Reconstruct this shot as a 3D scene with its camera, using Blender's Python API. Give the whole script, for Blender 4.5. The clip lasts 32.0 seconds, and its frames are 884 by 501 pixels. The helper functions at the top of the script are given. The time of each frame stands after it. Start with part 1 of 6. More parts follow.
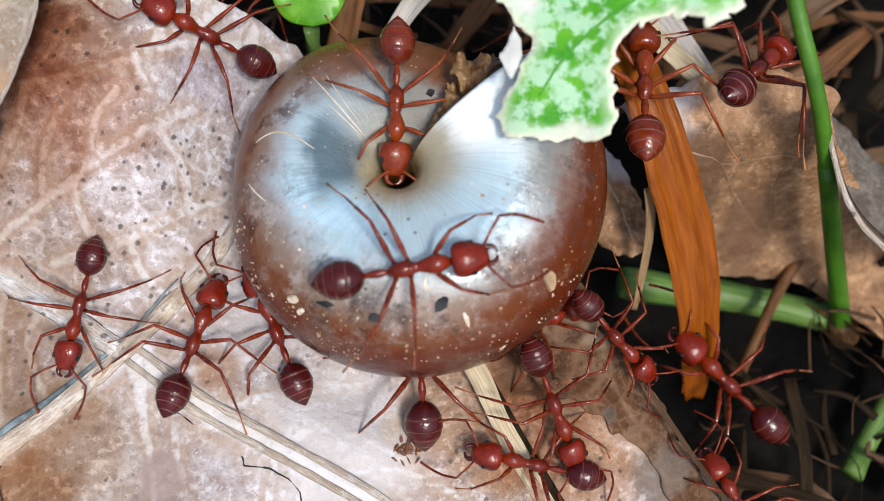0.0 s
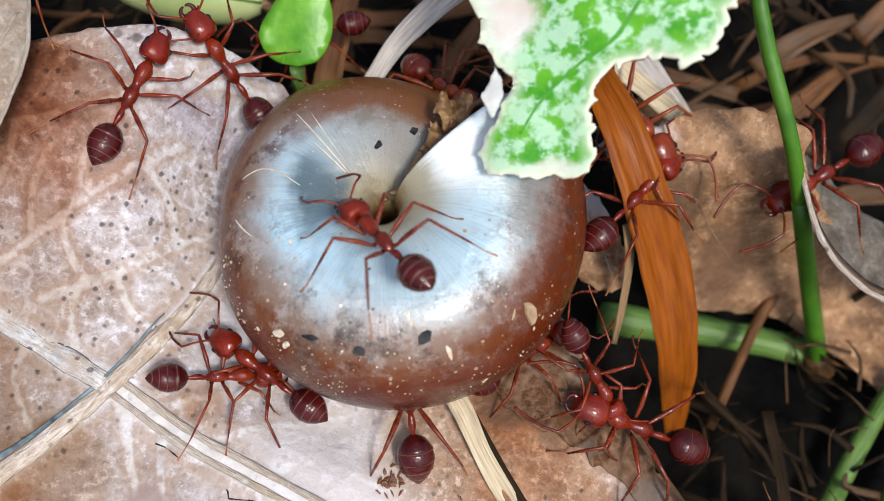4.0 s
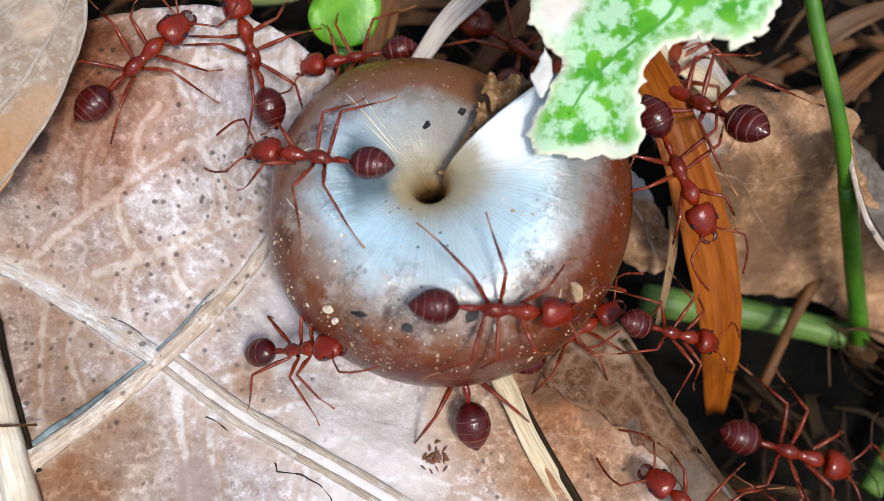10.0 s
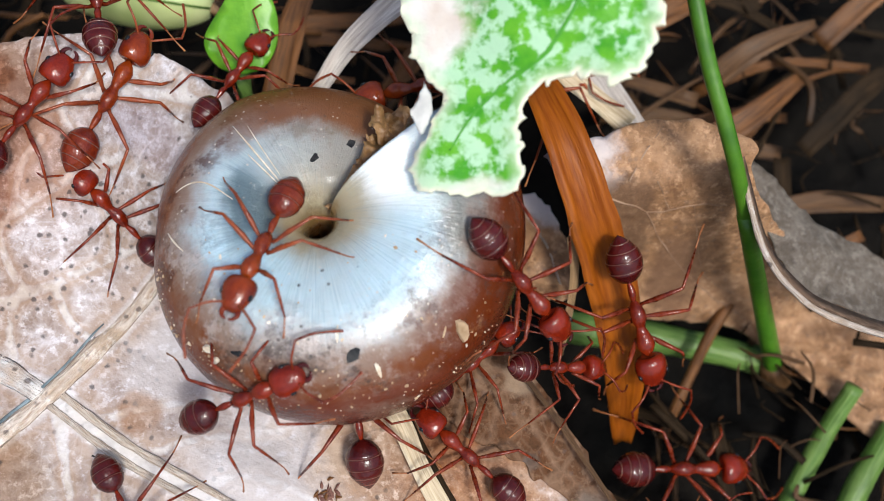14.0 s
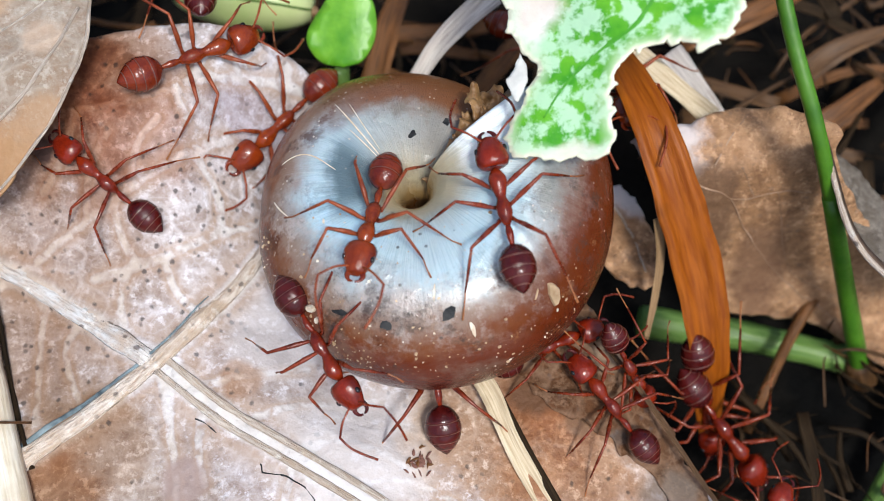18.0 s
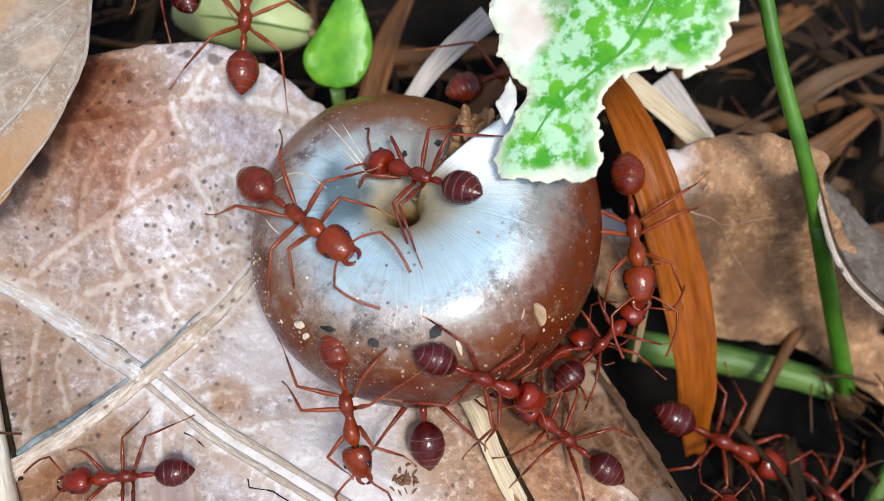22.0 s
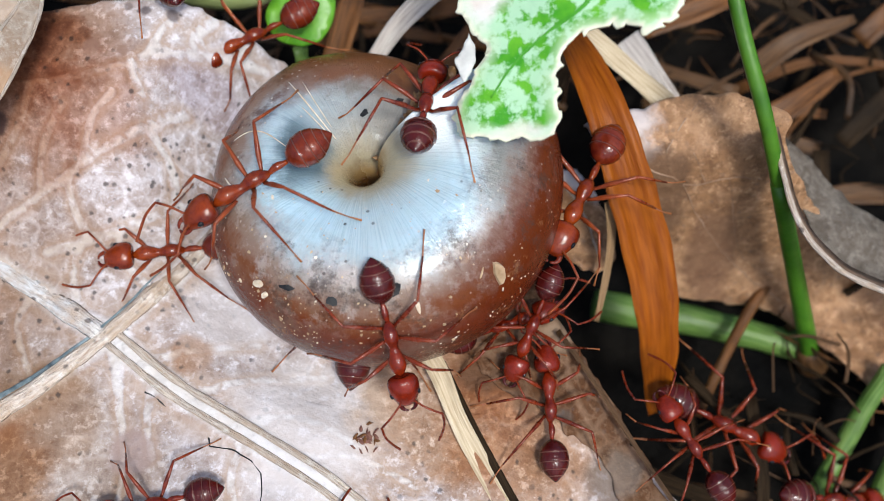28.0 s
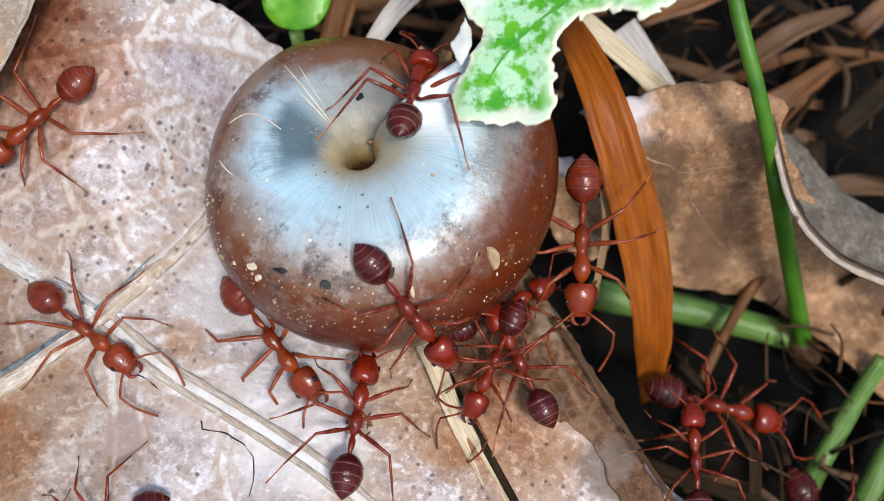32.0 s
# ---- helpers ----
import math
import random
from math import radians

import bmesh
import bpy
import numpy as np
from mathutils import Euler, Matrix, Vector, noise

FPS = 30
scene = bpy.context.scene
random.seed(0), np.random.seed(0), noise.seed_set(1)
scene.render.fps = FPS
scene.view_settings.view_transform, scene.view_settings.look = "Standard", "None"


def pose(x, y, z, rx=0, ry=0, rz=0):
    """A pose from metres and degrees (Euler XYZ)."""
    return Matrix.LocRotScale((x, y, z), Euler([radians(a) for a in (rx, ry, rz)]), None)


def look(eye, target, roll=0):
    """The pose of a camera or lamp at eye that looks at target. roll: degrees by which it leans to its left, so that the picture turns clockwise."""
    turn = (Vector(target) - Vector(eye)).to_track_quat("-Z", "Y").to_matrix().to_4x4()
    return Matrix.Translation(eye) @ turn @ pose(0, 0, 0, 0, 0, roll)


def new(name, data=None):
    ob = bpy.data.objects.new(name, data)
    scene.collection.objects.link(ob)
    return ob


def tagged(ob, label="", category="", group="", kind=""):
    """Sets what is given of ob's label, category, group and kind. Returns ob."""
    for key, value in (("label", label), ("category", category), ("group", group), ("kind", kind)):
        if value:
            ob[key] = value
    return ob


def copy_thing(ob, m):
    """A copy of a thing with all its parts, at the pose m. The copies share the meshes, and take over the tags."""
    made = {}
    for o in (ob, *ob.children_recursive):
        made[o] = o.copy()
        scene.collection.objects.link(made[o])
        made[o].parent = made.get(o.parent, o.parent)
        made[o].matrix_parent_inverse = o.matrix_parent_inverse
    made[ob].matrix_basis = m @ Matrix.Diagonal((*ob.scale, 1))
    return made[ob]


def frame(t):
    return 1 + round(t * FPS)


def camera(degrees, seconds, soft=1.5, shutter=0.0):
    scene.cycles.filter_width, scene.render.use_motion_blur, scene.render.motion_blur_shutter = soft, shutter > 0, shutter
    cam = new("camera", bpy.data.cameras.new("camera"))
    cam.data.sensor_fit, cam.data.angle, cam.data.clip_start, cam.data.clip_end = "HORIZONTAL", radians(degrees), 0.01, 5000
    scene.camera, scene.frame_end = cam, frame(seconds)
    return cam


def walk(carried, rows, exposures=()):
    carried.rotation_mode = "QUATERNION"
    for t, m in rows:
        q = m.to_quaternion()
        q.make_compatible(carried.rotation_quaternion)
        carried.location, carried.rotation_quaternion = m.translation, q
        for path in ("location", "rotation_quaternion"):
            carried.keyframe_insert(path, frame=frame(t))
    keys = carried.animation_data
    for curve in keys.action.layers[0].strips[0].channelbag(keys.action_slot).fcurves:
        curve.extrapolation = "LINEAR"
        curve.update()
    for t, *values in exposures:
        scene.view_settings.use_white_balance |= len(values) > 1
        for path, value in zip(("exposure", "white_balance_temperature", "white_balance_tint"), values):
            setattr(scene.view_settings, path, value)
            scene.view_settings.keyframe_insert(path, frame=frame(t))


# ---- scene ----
cam = camera(45, 32.0, soft=0.8)
PATH = [
    (0, pose(-0.00200, -0.01872, 0.05731, 18.36, -1.16, -1.43)),
    (0.5, pose(-0.00173, -0.01794, 0.05659, 18.32, -2.54, -2.56)),
    (1, pose(-0.00170, -0.01805, 0.05772, 18.70, -2.10, -2.22)),
    (1.5, pose(-0.00172, -0.01817, 0.05742, 19.10, -2.25, -2.41)),
    (2, pose(-0.00110, -0.01821, 0.05763, 19.44, -2.37, -2.42)),
    (2.5, pose(-0.00133, -0.01862, 0.05793, 20.03, -2.20, -2.24)),
    (3, pose(-0.00208, -0.01895, 0.05800, 20.34, -2.51, -2.20)),
    (3.5, pose(-0.00223, -0.01924, 0.05820, 20.51, -2.21, -1.93)),
    (5.5, pose(-0.00115, -0.01900, 0.05835, 19.77, -1.89, -1.49)),
    (6, pose(-0.00139, -0.01910, 0.05861, 19.88, -1.74, -1.28)),
    (6.5, pose(-0.00153, -0.01924, 0.05858, 20.00, -1.62, -1.23)),
    (7, pose(-0.00143, -0.01920, 0.05866, 19.94, -1.56, -1.16)),
    (7.5, pose(-0.00171, -0.01940, 0.05870, 20.07, -1.59, -1.14)),
    (8, pose(-0.00163, -0.01929, 0.05888, 20.01, -1.48, -1.01)),
    (8.5, pose(-0.00174, -0.01927, 0.05885, 20.00, -1.33, -0.97)),
    (9, pose(-0.00174, -0.01934, 0.05900, 19.99, -1.19, -1.01)),
    (9.5, pose(-0.00204, -0.01921, 0.05890, 19.41, -0.74, -0.98)),
    (10, pose(-0.00284, -0.01968, 0.05873, 19.56, -0.60, -0.64)),
    (10.5, pose(-0.00346, -0.02013, 0.05879, 19.73, -0.41, -0.61)),
    (11, pose(-0.00297, -0.01989, 0.05833, 20.05, -1.05, -0.85)),
    (11.5, pose(-0.00093, -0.01845, 0.05812, 19.02, -1.63, -1.16)),
    (12, pose(-0.00024, -0.01845, 0.05818, 19.46, -1.52, -1.02)),
    (12.5, pose(0.00001, -0.01830, 0.05832, 19.23, -1.03, -0.93)),
    (13, pose(-0.00012, -0.01806, 0.05820, 19.04, -1.05, -1.18)),
    (13.5, pose(0.00032, -0.01808, 0.05842, 19.51, -1.39, -1.24)),
    (14, pose(0.00174, -0.01759, 0.05855, 19.41, -1.69, -1.26)),
    (14.5, pose(0.00246, -0.01720, 0.05788, 19.18, -1.93, -1.22)),
    (16.5, pose(0.00360, -0.02070, 0.05749, 22.92, 0.96, -1.05)),
    (17, pose(0.00152, -0.02222, 0.05802, 23.01, 1.10, -0.03)),
    (17.5, pose(0.00119, -0.02286, 0.05838, 23.16, 1.20, 0.36)),
    (18, pose(0.00041, -0.02328, 0.05868, 23.26, 1.50, 0.62)),
    (18.5, pose(0.00033, -0.02351, 0.05870, 23.37, 1.63, 0.72)),
    (19, pose(0.00044, -0.02392, 0.05891, 23.84, 1.55, 1.02)),
    (19.5, pose(-0.00029, -0.02464, 0.05922, 24.61, 1.37, 1.63)),
    (20, pose(0.00068, -0.02382, 0.05935, 24.30, 1.44, 1.14)),
    (20.5, pose(0.00063, -0.02400, 0.05960, 24.50, 1.46, 1.25)),
    (21, pose(0.00074, -0.02419, 0.05922, 24.49, 1.25, 1.40)),
    (21.5, pose(0.00079, -0.02426, 0.05930, 24.75, 1.28, 1.48)),
    (22, pose(0.00117, -0.02383, 0.05914, 24.65, 1.26, 1.55)),
    (22.5, pose(0.00058, -0.02454, 0.05953, 25.15, 1.32, 1.95)),
    (23, pose(0.00037, -0.02450, 0.05932, 24.90, 1.07, 1.95)),
    (23.5, pose(0.00051, -0.02482, 0.05945, 24.99, 1.09, 2.09)),
    (24, pose(-0.00018, -0.02507, 0.05922, 24.70, 1.15, 2.17)),
    (24.5, pose(-0.00010, -0.02499, 0.05946, 24.39, 1.28, 2.10)),
    (25, pose(-0.00030, -0.02515, 0.05955, 24.41, 1.46, 2.28)),
    (25.5, pose(-0.00002, -0.02506, 0.05969, 24.37, 1.44, 2.38)),
    (26, pose(0.00108, -0.02394, 0.05884, 22.60, 0.50, 1.70)),
    (26.5, pose(0.00126, -0.02397, 0.05859, 22.46, 0.88, 1.61)),
    (28.5, pose(0.00263, -0.02408, 0.05909, 22.96, 0.37, 1.20)),
    (29, pose(0.00207, -0.02432, 0.05931, 23.10, 0.50, 1.36)),
    (29.5, pose(0.00214, -0.02429, 0.05927, 23.04, 0.60, 1.29)),
    (30, pose(0.00200, -0.02433, 0.05906, 22.90, 0.37, 1.32)),
    (30.5, pose(0.00196, -0.02446, 0.05902, 22.80, 0.48, 1.57)),
    (31, pose(0.00241, -0.02430, 0.05853, 22.29, 0.07, 1.49)),
    (31.5, pose(0.00239, -0.02423, 0.05874, 22.16, 0.06, 1.59)),
    (32, pose(0.00255, -0.02446, 0.05859, 22.46, 0.07, 1.67)),
]
walk(cam, PATH, exposures=[(0, 0.03, 6300, 7), (14, 0.09, 6300, 7), (18, 0.14, 6150, 6), (22, 0.08, 6150, 6), (26, 0.06, 6150, 6), (32, 0.06, 6150, 6)])
from mathutils.geometry import delaunay_2d_cdt

MM = 0.001
cam.data.dof.use_dof = True
cam.data.dof.focus_distance = 0.0565
cam.data.dof.aperture_fstop = 47.0

# ---------------------------------------------------------------- light
world = bpy.data.worlds.new("sky")
scene.world = world
world.use_nodes = True
wn = world.node_tree
sky = wn.nodes.new("ShaderNodeTexSky")
sky.sky_type = "NISHITA"
sky.sun_disc = False
sky.sun_elevation = radians(63)
sky.sun_rotation = radians(151)
sky.dust_density = 3.5
wn.links.new(sky.outputs[0], wn.nodes["Background"].inputs[0])
wn.nodes["Background"].inputs[1].default_value = 0.15
sun = new("sun", bpy.data.lights.new("sun", "SUN"))
sun.data.energy = 2.7
sun.data.angle = radians(10)
sun.data.color = (1.0, 0.97, 0.93)
sun.matrix_world = look((0.25, -0.44, 1.0), (0, 0, 0))


# ---------------------------------------------------------------- materials
class Mat:
    """A small node graph builder round one principled shader."""

    def __init__(self, name, rough=0.5, **given):
        self.m = bpy.data.materials.new(name)
        self.m.use_nodes = True
        self.t = self.m.node_tree
        self.b = self.t.nodes["Principled BSDF"]
        self.set("Roughness", rough)
        for key, value in given.items():
            self.set(key.replace("_", " "), value)
        self.co = self.t.nodes.new("ShaderNodeTexCoord")

    def set(self, name, value):
        if hasattr(value, "is_linked"):
            self.t.links.new(value, self.b.inputs[name])
        else:
            self.b.inputs[name].default_value = value

    def node(self, kind, out=0, **inputs):
        n = self.t.nodes.new(kind)
        for key, value in inputs.items():
            spot = n.inputs[int(key[1:])] if key[0] == "i" and key[1:].isdigit() else n.inputs[key]
            if hasattr(value, "is_linked"):
                self.t.links.new(value, spot)
            else:
                spot.default_value = value
        self.last = n
        return n.outputs[out]

    def noise(self, scale, detail=3.0, rough=0.55, vector=None, distortion=0.0):
        return self.node("ShaderNodeTexNoise", 0, Vector=vector or self.co.outputs["Object"], Scale=scale, Detail=detail, Roughness=rough, Distortion=distortion)

    def voronoi(self, scale, feature="F1", vector=None, rnd=1.0):
        o = self.node("ShaderNodeTexVoronoi", 0, Vector=vector or self.co.outputs["Object"], Scale=scale, Randomness=rnd)
        self.last.feature = feature
        return self.last.outputs[0]

    def ramp(self, fac, stops, ease="LINEAR"):
        o = self.node("ShaderNodeValToRGB", 0, Fac=fac)
        r = self.last.color_ramp
        r.interpolation = ease
        while len(r.elements) < len(stops):
            r.elements.new(0.5)
        for e, (at, c) in zip(r.elements, stops):
            e.position = at
            e.color = (c, c, c, 1) if not isinstance(c, tuple) else (*c, 1)
        return o

    def mix(self, fac, a, b, kind="MIX"):
        n = self.t.nodes.new("ShaderNodeMix")
        n.data_type, n.blend_type = "RGBA", kind
        for spot, value in ((0, fac), (6, a), (7, b)):
            if hasattr(value, "is_linked"):
                self.t.links.new(value, n.inputs[spot])
            else:
                n.inputs[spot].default_value = (*value, 1) if isinstance(value, tuple) else value
        return n.outputs[2]

    def math(self, op, a, b=0.0):
        n = self.t.nodes.new("ShaderNodeMath")
        n.operation = op
        for spot, value in ((0, a), (1, b)):
            if hasattr(value, "is_linked"):
                self.t.links.new(value, n.inputs[spot])
            else:
                n.inputs[spot].default_value = value
        return n.outputs[0]

    def bump(self, height, distance, strength=1.0):
        self.set("Normal", self.node("ShaderNodeBump", 0, Height=height, Distance=distance, Strength=strength))


def leaf_litter(name, pale, mid, dark, blotch, speck=0.6, net=560.0, blot_scale=55.0, stains_and_shade=(), veined=False, contrast=1.0, netting=1.0):
    """Dry leaf: blotched tissue, a net of pale fine veins round browner cells, small dark specks."""
    m = Mat(name, 0.62, Specular_IOR_Level=0.28 if max(pale) > 0.2 else 0.08)
    wob = m.node("ShaderNodeVectorMath", 0, i0=m.node("ShaderNodeTexNoise", 1, Vector=m.co.outputs["Object"], Scale=420.0, Detail=4.0, Roughness=0.65), i1=(0.0008, 0.0008, 0.0008))
    m.last.operation = "MULTIPLY"
    warp = m.node("ShaderNodeVectorMath", 0, i0=m.co.outputs["Object"], i1=wob)
    m.last.operation = "ADD"
    bright = tuple(min(1.0, v * 1.28 + 0.02) for v in pale)
    c = m.mix(m.ramp(m.noise(blot_scale, 5.0, 0.6), [(0.38, 0.0), (0.60, 1.0)]), mid, pale)
    c = m.mix(m.ramp(m.noise(blot_scale * 0.6, 4.0, 0.6, vector=warp), [(0.48, 0.0), (0.60, 0.9)]), c, blotch)
    # cells between the veins, each of its own tone
    m.voronoi(net * 2.1, vector=warp)
    cell = m.node("ShaderNodeSeparateColor", 0, Color=m.last.outputs["Color"])
    c = m.mix(m.math("MULTIPLY", m.ramp(cell, [(0.25, 1.0), (0.8, 0.0)]), 0.34 * contrast), c, mid)
    c = m.mix(m.ramp(m.noise(480.0, 6.0, 0.75), [(0.36, 0.55 * contrast), (0.52, 0.0)]), c, dark)
    c = m.mix(m.ramp(m.noise(2400.0, 4.0, 0.8), [(0.36, 0.45), (0.54, 0.0)]), c, dark)
    c = m.mix(m.ramp(m.noise(900.0, 5.0, 0.75, distortion=0.5), [(0.54, 0.0), (0.68, 0.35)]), c, bright)
    c = m.mix(m.ramp(m.noise(1050.0, 4.0, 0.65, distortion=0.8), [(0.34, 0.42 * contrast), (0.55, 0.0)]), c, tuple(0.5 * (p + q) for p, q in zip(mid, dark)))
    c = m.mix(m.ramp(m.noise(3600.0, 3.0, 0.7), [(0.40, 0.6), (0.52, 0.0)]), c, mid)
    c = m.mix(m.ramp(m.noise(1700.0, 4.0, 0.7), [(0.53, 0.0), (0.64, 0.55)]), c, bright)
    where = m.ramp(m.noise(120.0, 3.0), [(0.36, 0.1), (0.58, 1.0)])
    line = m.math("MULTIPLY", m.ramp(m.voronoi(net, "DISTANCE_TO_EDGE", vector=warp), [(0.0, 1.0), (0.04, 0.7), (0.11, 0.0)]), where)
    fine = m.math("MULTIPLY", m.ramp(m.voronoi(net * 2.1, "DISTANCE_TO_EDGE", vector=warp), [(0.0, 1.0), (0.08, 0.0)]), where)
    c = m.mix(m.math("MULTIPLY", line, 0.7 * netting), c, bright)
    c = m.mix(m.math("MULTIPLY", fine, 0.42 * netting), c, bright)
    if veined:
        m.node("ShaderNodeSeparateXYZ", 0, Vector=m.co.outputs["UV"])
        d = m.math("ADD", m.last.outputs[0], m.math("MULTIPLY", m.math("SUBTRACT", m.noise(520.0, 4.0, 0.7), 0.5), 1.3))
        c = m.mix(m.ramp(m.math("DIVIDE", d, 4.0), [(0.22, 0.0), (0.36, 0.6), (0.55, 0.35), (0.85, 0.0)]), c, (0.42, 0.29, 0.20))
        c = m.mix(m.ramp(m.math("DIVIDE", d, 4.0), [(0.12, 0.75), (0.30, 0.0)]), c, (0.70, 0.66, 0.63))
    for size, least, most in ((1300.0, 0.11, 0.24), (900.0, 0.04, 0.14)):
        far = m.math("ADD", m.voronoi(size, "F1"), m.math("MULTIPLY", m.math("SUBTRACT", m.noise(size * 2.2, 4.0, 0.7), 0.5), 0.5))
        dots = m.math("MULTIPLY", m.ramp(far, [(least, 1.0), (most, 0.0)]), m.ramp(m.noise(150.0 if size > 1000 else 210.0, 3.0), [(0.41, 0.0), (0.54, 1.0)]))
        c = m.mix(m.math("MULTIPLY", dots, speck), c, (0.10, 0.085, 0.085))
    # round tints: stains, and shade that is put into the colour
    for (x, y, r), tint, much in stains_and_shade:
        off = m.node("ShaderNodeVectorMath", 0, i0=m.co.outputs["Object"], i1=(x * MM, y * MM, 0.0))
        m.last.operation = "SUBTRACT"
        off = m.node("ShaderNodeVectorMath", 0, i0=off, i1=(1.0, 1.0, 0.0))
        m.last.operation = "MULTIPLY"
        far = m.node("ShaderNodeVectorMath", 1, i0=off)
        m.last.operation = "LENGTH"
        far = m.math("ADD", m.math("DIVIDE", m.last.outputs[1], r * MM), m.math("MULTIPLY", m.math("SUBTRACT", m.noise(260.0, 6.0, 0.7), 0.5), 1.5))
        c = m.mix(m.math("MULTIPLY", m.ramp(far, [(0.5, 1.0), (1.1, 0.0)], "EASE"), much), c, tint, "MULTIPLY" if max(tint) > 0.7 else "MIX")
    m.set("Base Color", c)
    m.set("Roughness", m.ramp(m.noise(500.0), [(0.3, 0.45), (0.7, 0.75)]))
    h = m.math("ADD", m.math("MULTIPLY", line, 0.12), m.math("ADD", m.noise(300.0, 5.0, 0.65), m.math("MULTIPLY", m.noise(1600.0, 3.0), 0.3)))
    m.bump(h, 0.00030, 0.85)
    return m.m


MAT = {}
MAT["leaf"] = leaf_litter("dry_leaf_pale", (0.665, 0.655, 0.71), (0.415, 0.34, 0.31), (0.20, 0.125, 0.09), (0.42, 0.29, 0.21), 0.9, veined=True, contrast=1.35, netting=0.42, stains_and_shade=(
    # the tints round (5, -7) also paint the shade beside the shell
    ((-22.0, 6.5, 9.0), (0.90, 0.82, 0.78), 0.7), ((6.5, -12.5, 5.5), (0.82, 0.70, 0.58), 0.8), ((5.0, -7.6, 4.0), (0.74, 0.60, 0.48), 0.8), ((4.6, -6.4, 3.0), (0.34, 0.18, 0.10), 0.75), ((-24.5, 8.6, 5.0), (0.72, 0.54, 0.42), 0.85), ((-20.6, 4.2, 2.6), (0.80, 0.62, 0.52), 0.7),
    # the browns round (-22, 8) also carry the curled leaf's shadow
    ((-22.6, -13.6, 4.2), (0.72, 0.48, 0.29), 0.9), ((-22.6, 7.4, 5.4), (0.72, 0.56, 0.45), 0.85), ((-21.4, 9.4, 3.6), (0.71, 0.50, 0.36), 0.9), ((-25.0, -4.5, 4.4), (0.78, 0.64, 0.52), 0.6), ((-19.6, 10.2, 4.2), (0.74, 0.57, 0.44), 0.85), ((-18.6, 6.6, 3.4), (0.82, 0.62, 0.52), 0.8),
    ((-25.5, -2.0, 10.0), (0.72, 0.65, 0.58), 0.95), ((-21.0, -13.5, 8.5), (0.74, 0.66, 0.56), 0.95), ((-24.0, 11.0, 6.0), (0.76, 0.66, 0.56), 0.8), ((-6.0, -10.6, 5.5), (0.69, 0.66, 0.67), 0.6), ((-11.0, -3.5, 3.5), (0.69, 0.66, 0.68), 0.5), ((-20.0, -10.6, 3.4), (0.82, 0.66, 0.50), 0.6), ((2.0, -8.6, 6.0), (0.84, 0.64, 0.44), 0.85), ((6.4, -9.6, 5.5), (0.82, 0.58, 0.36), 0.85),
# the first, darkest tint deepens the painted shade at the shell's lower edge
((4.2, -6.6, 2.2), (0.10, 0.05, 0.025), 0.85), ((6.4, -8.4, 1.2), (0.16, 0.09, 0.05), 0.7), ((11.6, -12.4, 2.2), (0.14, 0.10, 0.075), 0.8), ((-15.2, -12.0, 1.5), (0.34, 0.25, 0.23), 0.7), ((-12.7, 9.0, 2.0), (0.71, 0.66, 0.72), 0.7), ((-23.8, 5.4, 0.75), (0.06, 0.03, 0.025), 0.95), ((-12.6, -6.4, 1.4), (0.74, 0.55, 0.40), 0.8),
    ((-14.3, 11.9, 0.45), (0.14, 0.11, 0.11), 0.9), ((-15.8, 12.1, 0.4), (0.14, 0.11, 0.11), 0.9), ((-16.8, 12.3, 0.35), (0.16, 0.12, 0.11), 0.8), ((-18.6, 9.6, 0.6), (0.24, 0.13, 0.09), 0.8), ((-16.8, 9.4, 0.4), (0.24, 0.14, 0.10), 0.8)))
MAT["leaf_back"] = leaf_litter("dry_leaf_tan", (0.48, 0.285, 0.155), (0.30, 0.155, 0.072), (0.07, 0.03, 0.014), (0.27, 0.135, 0.065), 0.3, 330.0, contrast=1.2, netting=0.35, stains_and_shade=(((11.8, 8.2, 3.4), (0.64, 0.57, 0.56), 0.85), ((22.5, -1.5, 3.0), (0.40, 0.31, 0.23), 0.5), ((14.6, 4.6, 2.4), (0.09, 0.05, 0.03), 0.7), ((19.0, 3.0, 2.2), (0.12, 0.06, 0.035), 0.7)))
# decayed brown, darkened further for the shade between shell and amber blade
MAT["leaf_dark"] = leaf_litter("dry_leaf_decayed_shaded", (0.17, 0.098, 0.056), (0.095, 0.045, 0.021), (0.022, 0.010, 0.005), (0.12, 0.046, 0.018), 0.4, 420.0, stains_and_shade=(((8.6, -9.2, 0.8), (0.12, 0.11, 0.10), 0.4), ((8.2, -4.6, 1.3), (0.30, 0.21, 0.14), 0.7), ((12.0, -12.0, 1.6), (0.20, 0.16, 0.13), 0.6)))
MAT["leaf_grey"] = leaf_litter("dry_leaf_grey", (0.17, 0.145, 0.12), (0.10, 0.078, 0.058), (0.03, 0.022, 0.016), (0.09, 0.06, 0.04), 0.2, 420.0, netting=0.4)
MAT["leaf_fold"] = leaf_litter("dry_leaf_fold", (0.36, 0.235, 0.155), (0.24, 0.135, 0.075), (0.06, 0.03, 0.016), (0.20, 0.105, 0.055), 0.2, 330.0, netting=0.3)
MAT["leaf_curl"] = leaf_litter("dry_leaf_grey_tan", (0.37, 0.325, 0.275), (0.27, 0.205, 0.15), (0.2, 0.1, 0.05), (0.42, 0.25, 0.13), 0.15, 480.0, netting=0.4, stains_and_shade=(((-24.3, 2.2, 3.4), (0.36, 0.19, 0.08), 0.85), ((-22.0, 4.6, 2.4), (0.36, 0.21, 0.11), 0.75), ((-26.6, 12.5, 3.4), (0.44, 0.27, 0.15), 0.75), ((-22.4, 9.4, 1.4), (0.50, 0.36, 0.26), 0.6)))


